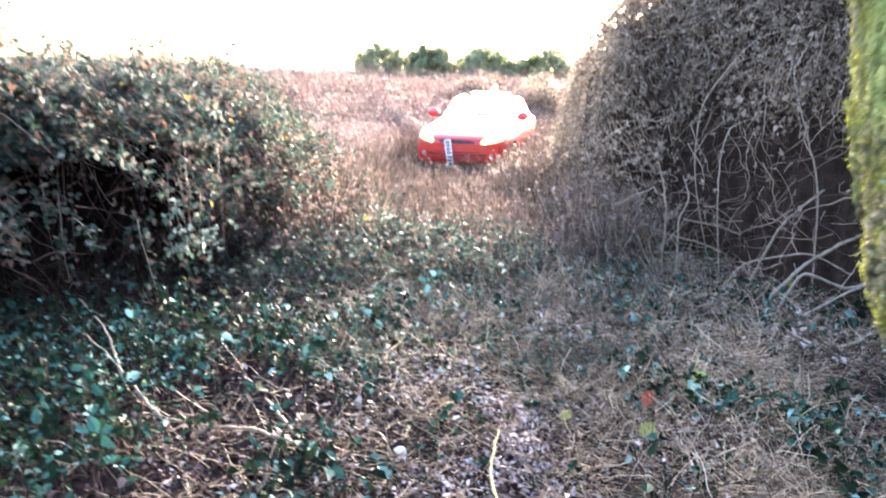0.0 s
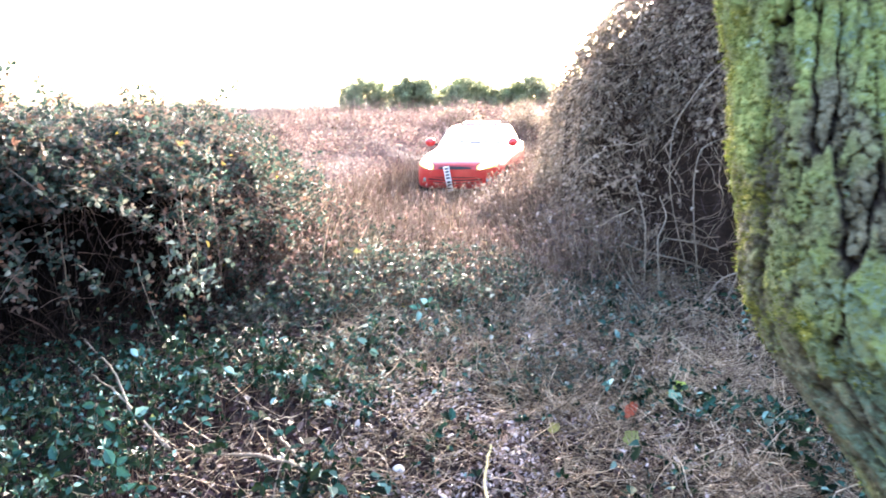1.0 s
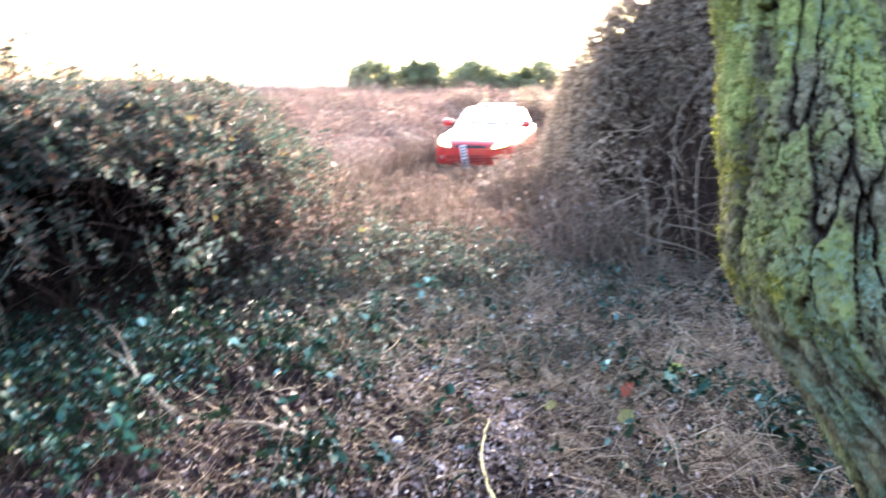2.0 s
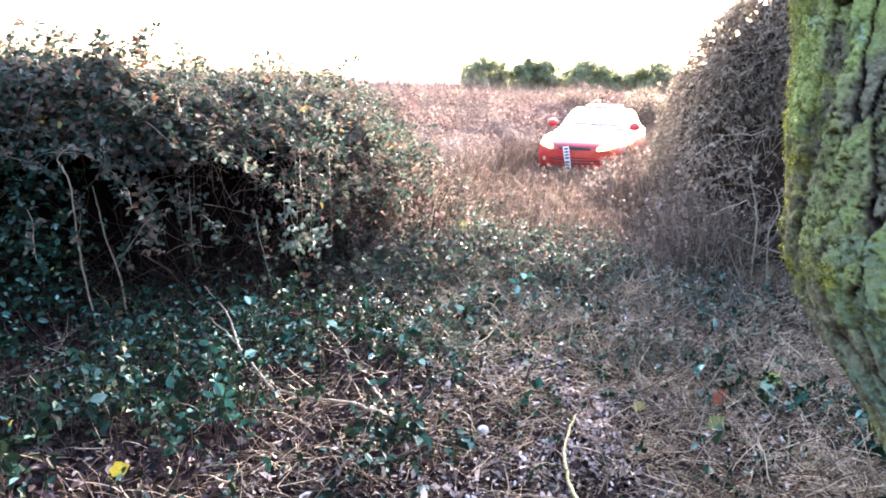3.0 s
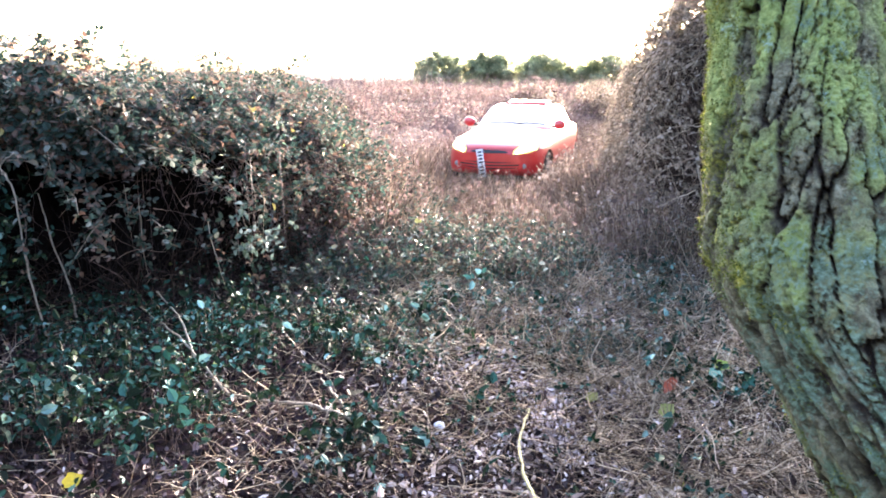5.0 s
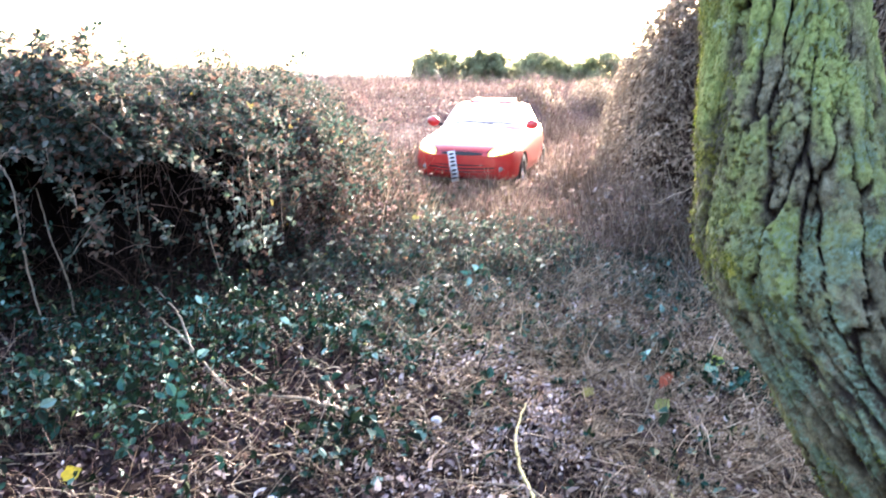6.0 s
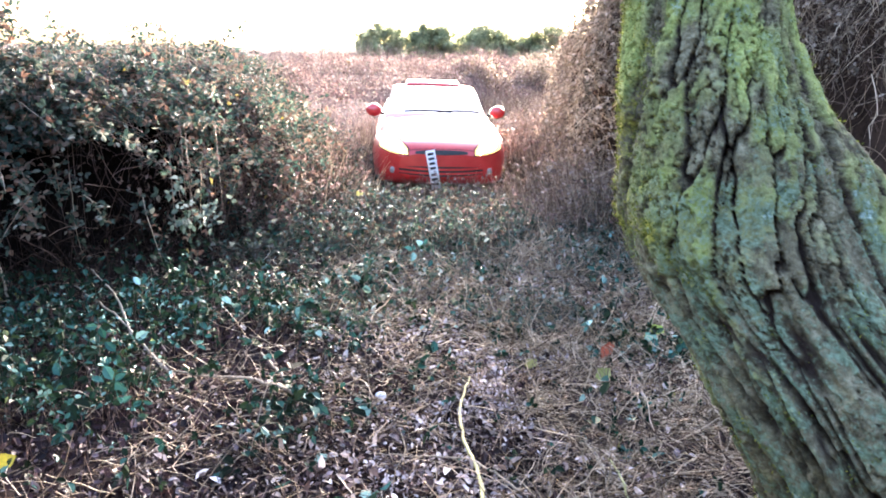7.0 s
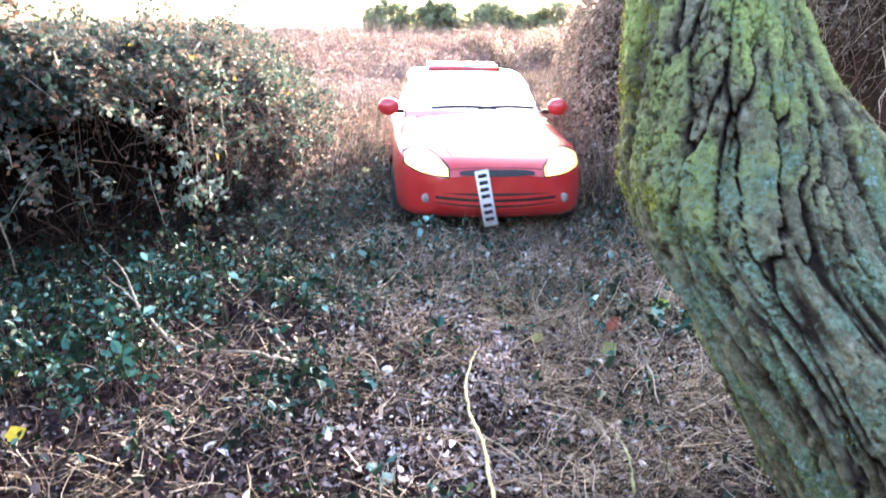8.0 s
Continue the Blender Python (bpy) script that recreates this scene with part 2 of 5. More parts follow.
def build_ground():
    gx, gy = axis_of(-5, 5, 0.07, -1500, 1500), axis_of(-2, 17, 0.07, -1500, 3000)
    X, Y = np.meshgrid(gx, gy)
    Z = ground_z(X, Y)
    idx = np.arange(X.size).reshape(X.shape)
    f = np.stack([idx[:-1, :-1], idx[:-1, 1:], idx[1:, 1:], idx[1:, :-1]], -1).reshape(-1, 4)
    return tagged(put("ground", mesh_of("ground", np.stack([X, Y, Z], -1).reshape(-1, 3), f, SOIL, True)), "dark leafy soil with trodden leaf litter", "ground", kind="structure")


build_ground()


# ---- plan of the thickets: edge lines on the ground ----
LEFT_EDGE = np.array([(-7.5, 1.6), (-4.2, 3.1), (-3.0, 4.0), (-2.35, 4.7), (-1.85, 6.1), (-1.35, 7.0), (-1.2, 8.4), (-1.45, 10.5), (-2.1, 12.5), (-2.6, 15.0), (-3.0, 18)])
RIGHT_EDGE = np.array([(5.5, 2.2), (3.6, 4.2), (2.95, 5.6), (2.40, 6.7), (1.85, 7.6), (1.42, 8.6), (1.12, 10.0), (1.25, 12.0), (2.15, 14.2), (3.3, 17.5)])


def edge_distance(x, y, line, sign):
    """Signed distance inside an edge line (inside is to the left of it for sign +1)."""
    best, inside = np.full(x.shape, 1e9), np.zeros(x.shape, bool)
    edge_x = np.interp(y, line[:, 1], line[:, 0])
    for a, b in zip(line[:-1], line[1:]):
        d = b - a
        t = np.clip(((x - a[0]) * d[0] + (y - a[1]) * d[1]) / (d @ d), 0, 1)
        best = np.minimum(best, np.hypot(x - a[0] - t * d[0], y - a[1] - t * d[1]))
    inside = (x < edge_x) if sign < 0 else (x > edge_x)
    return np.where(inside & (y > line[0, 1]), best, -best)


def left_top(x, y):
    d = edge_distance(x, y, LEFT_EDGE, -1) + 0.5 * (fbm(x * 1.6, y * 1.6, 21) - 0.5)
    h = 1.55 + 0.30 * np.clip((5.5 - y) / 2.5, 0, 1) - 0.25 * np.clip((y - 6) / 3, 0, 1) * np.clip((x + 4) / 2, 0, 1) + 0.75 * (fbm(x * 0.8, y * 0.8, 5) - 0.5) + 0.5 * (fbm(x * 2.6, y * 2.6, 6) - 0.5)
    return np.where(d > 0, h * (1 - np.exp(-d / np.interp(y, [5, 6.6, 8], [0.13, 0.18, 0.55]))), 0), d


def right_top(x, y):
    d = edge_distance(x, y, RIGHT_EDGE, 1) + 0.55 * (fbm(x * 1.3, y * 1.3, 31) - 0.5)
    wall = np.interp(y, [4, 7, 9, 12, 16], [2.4, 2.35, 2.2, 1.7, 1.3]) + 0.5 * (fbm(x * 1.1, y * 1.1, 15) - 0.5)
    slope = np.interp(y, [8, 10, 12, 14], [1.15, 1.05, 0.55, 0.25])
    h = wall * (1 - np.exp(-d / 0.20)) + np.minimum(slope * d, 2.8) + 0.3 * (fbm(x * 2.5, y * 2.5, 16) - 0.5)
    return np.where(d > 0, np.maximum(h, 0), 0), d


def shell_points(top, n, xs, ys, deep, low_cut=0.0, keep_low=1.0, dmax=9):
    """Points in the outer skin of a thicket, with their outward direction."""
    got, dirs = [], []
    count = 0
    while count < n:
        x, y = rng.uniform(*xs, 40000), rng.uniform(*ys, 40000)
        h, d = top(x, y)
        e = 0.04
        nx, ny = -(top(x + e, y)[0] - h) / e, -(top(x, y + e)[0] - h) / e
        steep = np.sqrt(1 + nx ** 2 + ny ** 2)
        ok = (d > 0.02) & (d < dmax) & (h > 0.08) & (rng.random(len(x)) < np.minimum(steep, 5) / 5)
        nrm = unit(np.stack([nx, ny, np.ones_like(nx)], -1))
        p = np.stack([x, y, h], -1) - nrm * (rng.exponential(deep, len(x)) - 0.05)[:, None]
        ok &= (p[:, 2] > 0.02) & ((p[:, 2] > low_cut + 0.35 * (fbm(x * 1.5, y * 1.5, 44) - 0.5)) | (rng.random(len(x)) < keep_low))
        got.append(p[ok])
        dirs.append(nrm[ok])
        count += ok.sum()
    return np.concatenate(got)[:n], np.concatenate(dirs)[:n]


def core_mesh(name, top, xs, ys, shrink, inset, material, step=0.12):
    """A filler sheet inside a thicket, well below its skin; dark ones paint shade."""
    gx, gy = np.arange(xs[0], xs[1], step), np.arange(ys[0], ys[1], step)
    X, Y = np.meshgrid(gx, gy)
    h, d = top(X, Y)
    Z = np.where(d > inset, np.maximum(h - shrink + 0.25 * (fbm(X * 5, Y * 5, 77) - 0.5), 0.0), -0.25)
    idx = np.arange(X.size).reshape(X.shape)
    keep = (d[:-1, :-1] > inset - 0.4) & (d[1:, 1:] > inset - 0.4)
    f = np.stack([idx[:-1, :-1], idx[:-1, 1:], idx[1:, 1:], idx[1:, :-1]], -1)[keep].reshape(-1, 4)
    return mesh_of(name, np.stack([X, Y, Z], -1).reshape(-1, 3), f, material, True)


UP = np.array([0.0, 0.0, 1.0])


# ---- bramble bank beside the track ----
def bramble_bank():
    bush = thing("bramble_bush", "dense bramble bank with dark green leaves and bare lower stems", "bush")
    put("thicket", core_mesh("thicket", left_top, (-9, -1), (1.5, 18), 0.40, 0.85, SHADE_CORE), bush, "tangled inside of the bramble, its shade painted near black")
    p, d = shell_points(left_top, 26000, (-5.5, -1), (2.6, 9.5), 0.13, 1.16, 0.010, 2.6)
    put("leaves", leaf_mesh("leaves", p, d * 0.7 + UP * 0.8 + np.array([0, -0.35, 0]), rng.uniform(0.028, 0.066, len(p)), BRAMBLE), bush)
    p, d = shell_points(left_top, 16000, (-9, -1.2), (6, 18), 0.14, 0.4, 0.25)
    put("far_leaves", leaf_mesh("far_leaves", p, d * 0.5 + UP, rng.uniform(0.04, 0.07, len(p)), BRAMBLE, 3), bush)
    p, d = shell_points(left_top, 3600, (-5.5, -1), (2.6, 10), 0.16, 1.12, 0.02, 2.0)
    put("dead_leaves", leaf_mesh("dead_leaves", p, d + UP * 0.3, rng.uniform(0.03, 0.05, len(p)), OLD_LEAF, 2), bush)
    p, d = shell_points(left_top, 4600, (-3.4, -1), (4.6, 9), 0.18, 0.25, 0.4, 1.2)
    keep = (p[:, 1] > 6.2) | (rng.random(len(p)) < 0.15)
    p, d = p[keep], d[keep]
    put("dead_leaves", leaf_mesh("dead_leaves", p, d + UP * 0.3, rng.uniform(0.025, 0.05, len(p)), OLD_LEAF, 2), bush)
    put("cane_tangle", twig_mesh("cane_tangle", p[::4], UP * 0.5 + rng.normal(size=p[::4].shape), rng.uniform(0.2, 0.6, len(p[::4])), rng.uniform(0.0015, 0.003, len(p[::4])), STEM_BROWN, 5, 0.25, 0.1), bush)
    # arching canes over the skin
    p, d = shell_points(left_top, 2600, (-6, -1), (2.6, 12), 0.10, 0.85, 0.05, 3)
    way = unit(np.cross(d, rng.normal(size=d.shape))) + 0.5 * UP
    put("cane_tangle", twig_mesh("cane_tangle", p, way, rng.uniform(0.2, 0.5, len(p)), rng.uniform(0.0014, 0.003, len(p)), STEM_BROWN, 6, 0.28, 0.12), bush)
    # bare stems in the hollow, coloured near black for its shade
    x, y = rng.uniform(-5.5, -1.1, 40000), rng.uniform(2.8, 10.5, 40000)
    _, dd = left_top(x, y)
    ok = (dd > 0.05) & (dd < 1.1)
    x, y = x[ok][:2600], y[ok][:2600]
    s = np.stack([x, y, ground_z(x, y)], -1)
    put("stem_tangle", twig_mesh("stem_tangle", s, np.array([0.15, -0.15, 1.0]) + 0.55 * rng.normal(size=s.shape), rng.uniform(0.3, 1.1, len(s)), rng.uniform(0.0018, 0.0045, len(s)), STEM_SHADED, 6, 0.30, 0.08), bush)
    # wispy shoots that stand above the top
    p, d = shell_points(left_top, 240, (-6, -1.5), (3, 16), 0.02, 1.1, 0, 6)
    q = twig_paths(p, UP + 0.25 * rng.normal(size=p.shape), rng.uniform(0.10, 0.30, len(p)), 5, 0.15, 0.02)
    put("shoot_tangle", mesh_of("shoot_tangle", *tube_arrays(q, np.full(q.shape[:2], 0.0022)), STEM_BROWN), bush)
    tips = q[:, 2:4].reshape(-1, 3)
    put("shoot_leaves", leaf_mesh("shoot_leaves", tips, UP + 0.8 * rng.normal(size=tips.shape), rng.uniform(0.025, 0.045, len(tips)), BRAMBLE, 2), bush)
    # sprays that arch out of the bank, some hanging in front of the hollow
    p, d = shell_points(left_top, 420, (-5.2, -1.1), (3.0, 9.5), 0.03, 0.75, 0.0, 2.2)
    hang = np.array([(-1.93, 5.25, 0.95), (-1.86, 5.32, 0.85), (-1.98, 5.15, 0.75), (-2.62, 4.55, 1.0), (-2.55, 4.62, 0.9), (-2.2, 5.0, 0.7), (-1.75, 5.9, 0.8), (-1.5, 6.6, 0.8)])
    p = np.concatenate([p, hang])
    way = np.concatenate([d[:] * np.array([1, 1, 0.5]) + 0.28 * UP + 0.4 * rng.normal(size=d.shape), np.tile([0.25, -0.35, -0.6], (len(hang), 1))])
    q = twig_paths(p, way, rng.uniform(0.22, 0.62, len(p)), 8, 0.14, 0.16)
    put("spray_tangle", mesh_of("spray_tangle", *tube_arrays(q, np.tile(np.linspace(0.0035, 0.0015, 8), (len(p), 1))), STEM_PALE), bush)
    tips = q[:, 1:].repeat(2, 1).reshape(-1, 3)
    tips = tips + 0.03 * rng.normal(size=tips.shape)
    put("spray_leaves", leaf_mesh("spray_leaves", tips, UP + np.array([0.1, -0.5, 0]) + 0.3 * rng.normal(size=tips.shape), rng.uniform(0.03, 0.062, len(tips)), BRAMBLE, 3), bush)
    # leafy near end of the bank
    p = np.array([-3.45, 4.0, 0.0]) + rng.normal(size=(520, 3)) * np.array([0.20, 0.22, 0.0])
    p[:, 2] = rng.uniform(0.05, 1.25, 520)
    put("leaves", leaf_mesh("leaves", p, UP + np.array([0.3, -0.8, 0]), rng.uniform(0.03, 0.065, 520), IVY, 3), bush, "blue-green leaves at the near end")
    # pale leaf sprays that hang before the dark hollow
    spots = np.array([(-1.80, 4.9, 0.60), (-1.66, 4.9, 0.52), (-1.84, 4.9, 0.76), (-1.93, 4.9, 0.50), (-1.57, 4.9, 0.67), (-2.66, 4.9, 0.85), (-2.70, 4.9, 0.76), (-2.61, 4.9, 0.49)])
    p = np.repeat(spots, [9, 9, 5, 4, 4, 5, 4, 3], 0)
    p = p + rng.normal(size=p.shape) * np.array([0.05, 0.05, 0.06])
    put("spray_leaves", leaf_mesh("spray_leaves", p, UP + np.array([0.1, -0.7, 0]), rng.uniform(0.035, 0.06, len(p)), PALE_BRAMBLE, 3), bush, "pale grey-green hanging bramble leaves")
    q = np.stack([spots + np.array([-0.12, 0.30, 0.55]), spots + np.array([-0.05, 0.12, 0.30]), spots + np.array([0, 0.02, -0.08])], 1)
    put("spray_tangle", mesh_of("spray_tangle", *tube_arrays(q, np.full(q.shape[:2], 0.0025)), STEM_BROWN), bush)
    return bush


bramble_bank()


# ---- tall mound of vines beside the tree ----
def hollow_keep(p, share):
    """Which points stay where the near foot of the mound is hollow and nearly bare."""
    deep = np.clip((p[:, 0] - 1.75) / 0.5, 0, 1) * np.clip((1.75 - p[:, 2]) / 0.5, 0, 1) * np.clip((8.6 - p[:, 1]) / 1.0, 0, 1)
    return rng.random(len(p)) < 1 - (1 - share) * deep


def vine_mound():
    bush = thing("vine_mound", "tall mound of tangled bare vines with sparse small leaves", "bush")
    put("thicket", core_mesh("thicket", right_top, (1.0, 10), (2, 18), 0.45, 0.45, MOUND_CORE), bush, "tangled inside of the mound, brown darkened to paint shade")
    p, d = shell_points(right_top, 44000, (0.9, 6.5), (3, 17), 0.10, 0.45, 0.35)
    y = p[:, 1]
    keep = (rng.random(len(p)) < np.clip((y - 4.8) / 2.4, 0.14, 1)) & hollow_keep(p, 0.05)
    p, d = p[keep], d[keep]
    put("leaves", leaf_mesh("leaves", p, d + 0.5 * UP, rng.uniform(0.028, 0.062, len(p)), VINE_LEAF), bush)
    # hanging vines: long thin threads that follow the slope down
    p, d = shell_points(right_top, 9000, (1.0, 7.5), (2.6, 15), 0.10, 0.15, 0.5)
    keep = hollow_keep(p, 0.25)
    p, d = p[keep], d[keep]
    down = unit(d * d[:, 2:] - UP)
    way = down + 0.45 * rng.normal(size=p.shape)
    put("vine_tangle", twig_mesh("vine_tangle", p + 0.03 * d, way, rng.uniform(0.15, 0.7, len(p)), rng.uniform(0.0014, 0.003, len(p)), STEM_PALE, 6, 0.22, 0.05), bush)
    p, d = shell_points(right_top, 9000, (1.0, 6.5), (2.6, 14), 0.16, 0.05, 0.8)
    keep = hollow_keep(p, 0.3)
    p, d = p[keep], d[keep]
    way = rng.normal(size=p.shape) + 0.4 * d
    put("vine_tangle", twig_mesh("vine_tangle", p, way, rng.uniform(0.15, 0.6, len(p)), rng.uniform(0.0013, 0.003, len(p)), STEM_BROWN, 5, 0.3, 0.1), bush)
    p, d = shell_points(right_top, 7500, (1.4, 6.0), (3.0, 9), 0.10, 0.05, 0.8)
    keep = hollow_keep(p, 0.3) & (rng.random(len(p)) < np.clip((p[:, 1] - 3.2) / 3.0, 0.25, 1))
    p, d = p[keep], d[keep]
    down = unit(d * d[:, 2:] - UP)
    put("vine_tangle", twig_mesh("vine_tangle", p + 0.04 * d, down + 0.8 * rng.normal(size=p.shape), rng.uniform(0.18, 0.65, len(p)), rng.uniform(0.0016, 0.0044, len(p)), STRAW, 6, 0.28, 0.05), bush)
    # stout bare branches in the open lower face
    p, d = shell_points(right_top, 340, (1.4, 5.5), (3.2, 10), 0.04, 0, 1, 0.9)
    low = p[:, 2] < 1.5
    p, d = p[low], d[low]
    way = d * 0.55 + rng.normal(size=p.shape) * np.array([1, 0.6, 0.5]) + 0.1 * UP + np.array([-0.5, -0.2, 0])
    put("branch_tangle", twig_mesh("branch_tangle", p, way, rng.uniform(0.25, 0.9, len(p)), rng.uniform(0.0025, 0.0065, len(p)), STEM_PALE, 9, 0.36, 0.06, 5), bush)
    return bush


vine_mound()


# ---- dry scrub over the field ----
TRACK = np.array([(0.5, -3), (0.4, 5), (0.1, 8), (-0.5, 11), (-0.2, 13.4), (0.35, 15.5), (1.0, 18.0), (1.8, 21.0), (4.5, 26), (11, 34), (20, 45)])


def track_distance(x, y):
    best = np.full(x.shape, 1e9)
    for a, b in zip(TRACK[:-1], TRACK[1:]):
        d = b - a
        t = np.clip(((x - a[0]) * d[0] + (y - a[1]) * d[1]) / (d @ d), 0, 1)
        best = np.minimum(best, np.hypot(x - a[0] - t * d[0], y - a[1] - t * d[1]))
    return best


def scrub_top(x, y):
    d = np.minimum(track_distance(x, y) - 1.15, y - 12.5) + 0.5 * (fbm(x * 0.9, y * 0.9, 51) - 0.5)
    h = 1.18 + 0.8 * (fbm(x * 0.35, y * 0.35, 52) - 0.5) + 0.9 * (fbm(x * 1.1, y * 1.1, 53) - 0.5) + 0.25 * np.clip((y - 18) / 25, 0, 1)
    return np.where(d > 0, h * (1 - np.exp(-d / 0.5)), 0), d


def scrub_field():
    ob = put("scrub", core_mesh("scrub", scrub_top, (-45, 45), (12.5, 75), 0.42, 0.3, grain_material("scrub_mass", (0.06, 0.04, 0.034), (0.22, 0.145, 0.12), 4, 0.95, 1.0, fine=22), 0.3))
    tagged(ob, "rust-brown dry bramble scrub covering the field", "scrub", kind="stuff")
    p, d = [], []
    for xs, ys, n in (((-9, 9), (12.5, 24), 22000), ((-22, 22), (22, 45), 30000), ((-38, 38), (42, 74), 26000)):
        a, b = shell_points(scrub_top, n, xs, ys, 0.12)
        p.append(a), d.append(b)
    p, d = np.concatenate(p), np.concatenate(d)
    size = rng.uniform(0.035, 0.07, len(p)) * np.interp(p[:, 1], [12, 25, 70], [1, 1.2, 2.2])
    tagged(put("scrub_leaves", leaf_mesh("scrub_leaves", p, d * 0.4 + UP + 0.3 * rng.normal(size=p.shape), size, SCRUB_LEAF, 2)), "withered reddish brown bramble leaves on the scrub", "leaves", kind="stuff")
    p, d = shell_points(scrub_top, 16000, (-14, 14), (12.5, 40), 0.15)
    tagged(put("scrub_stems", twig_mesh("scrub_stems", p - 0.15 * UP, UP + 0.35 * rng.normal(size=p.shape), rng.uniform(0.25, 0.8, len(p)), rng.uniform(0.003, 0.007, len(p)), STEM_BROWN, 4, 0.15)), "thin upright dead stems rising out of scrub", "stems", kind="stuff")


scrub_field()


def track_weeds():
    """Upright dry weeds on and beside the track, low in the wheel tracks."""
    x, y = rng.uniform(-2.0, 5.0, 170000), rng.uniform(6.2, 25.0, 170000)
    t = track_distance(x, y)
    dense = fbm(x * 1.2, y * 1.2, 61)
    ok = (t < 1.7) & (rng.random(len(x)) < 0.36 * np.clip((y - 6.2) / 1.8, 0.10, 1) * (0.4 + 1.2 * dense))
    x, y, t = x[ok], y[ok], t[ok]
    s = np.stack([x, y, ground_z(x, y) - 0.01], -1)
    tall = np.where((t < 1.0) & (y < 20), rng.uniform(0.12, 0.40, len(x)) * (0.6 + 0.8 * fbm(x, y, 62)), rng.uniform(0.25, 0.8, len(x)))
    stem = rng.random(len(x)) < 0.35
    for pick, mat, name, lab in ((stem, STEM_PALE, "weed_stems", "brown upright stems of dead weeds"), (~stem, STRAW, "dry_grass", "pale dry grass standing on the track")):
        tagged(put(name, twig_mesh(name, s[pick], UP + 0.28 * rng.normal(size=s[pick].shape), tall[pick], rng.uniform(0.0016, 0.0036, pick.sum()), mat, 4, 0.14, 0.03)), lab, "weeds", kind="stuff")
    pick = rng.random(len(x)) < 0.75
    p = s[pick] + UP * (tall[pick] * rng.uniform(0.3, 1.0, pick.sum()))[:, None] + 0.03 * rng.normal(size=s[pick].shape)
    tagged(put("weed_leaves", leaf_mesh("weed_leaves", p, UP + 0.8 * rng.normal(size=p.shape), rng.uniform(0.018, 0.036, len(p)), SCRUB_LEAF, 2)), "shrivelled leaves on the dead weeds", "leaves", kind="stuff")


track_weeds()


def flank_weeds():
    """Taller dead growth between the track and the vine mound."""
    x, y = rng.uniform(0.4, 2.3, 16000), rng.uniform(10.6, 15.5, 16000)
    ok = (x > 0.58 + 0.25 * (y - 13)) & (x > 0.42) & (rng.random(16000) < 0.42)
    x, y = np.concatenate([x[ok], rng.uniform(1.02, 1.95, 1300)]), np.concatenate([y[ok], rng.uniform(7.3, 11.0, 1300)])
    s = np.stack([x, y, ground_z(x, y) - 0.01], -1)
    tall = rng.uniform(0.3, 0.85, len(x)) * np.clip(0.75 + 0.4 * (x - 0.75), 0.6, 1.1)
    q = twig_paths(s, UP + 0.3 * rng.normal(size=s.shape), tall, 6, 0.16)
    tagged(put("dead_weeds", mesh_of("dead_weeds", *tube_arrays(q, np.full(q.shape[:2], 0.0022)), STEM_PALE)), "pale dead weed stems beside the track", "weeds", kind="stuff")
    tips = q[:, 2:].reshape(-1, 3)
    tips = tips[rng.random(len(tips)) < 0.7] + 0.0
    tagged(put("dead_weed_leaves", leaf_mesh("dead_weed_leaves", tips, UP + 0.7 * rng.normal(size=tips.shape), rng.uniform(0.026, 0.058, len(tips)), WITHERED, 2)), "withered grey-brown leaves on dead weeds", "leaves", kind="stuff")


flank_weeds()


def low_weeds():
    """Low leafy weeds along the middle of the clearing."""
    x, y = rng.uniform(-1.7, 1.7, 13000), rng.uniform(4.0, 7.6, 13000)
    ok = rng.random(13000) < 0.5 * np.clip(2.4 * fbm(x * 1.4, y * 1.4, 65) - 0.6, 0.05, 1)
    x, y = x[ok], y[ok]
    s = np.stack([x, y, ground_z(x, y) - 0.01], -1)
    tall = rng.uniform(0.06, 0.22, len(x))
    q = twig_paths(s, UP + 0.4 * rng.normal(size=s.shape), tall, 4, 0.15)
    tagged(put("low_weeds", mesh_of("low_weeds", *tube_arrays(q, np.full(q.shape[:2], 0.0016)), STEM_BROWN)), "low brown weed stalks in the clearing", "weeds", kind="stuff")
    tips = q[:, 1:].reshape(-1, 3)
    tips = tips[rng.random(len(tips)) < 0.55]
    tagged(put("low_weed_leaves", leaf_mesh("low_weed_leaves", tips, UP + 0.5 * rng.normal(size=tips.shape), rng.uniform(0.024, 0.056, len(tips)), WEED_LEAF, 2)), "small grey-green leaves of low weeds", "leaves", kind="stuff")


low_weeds()


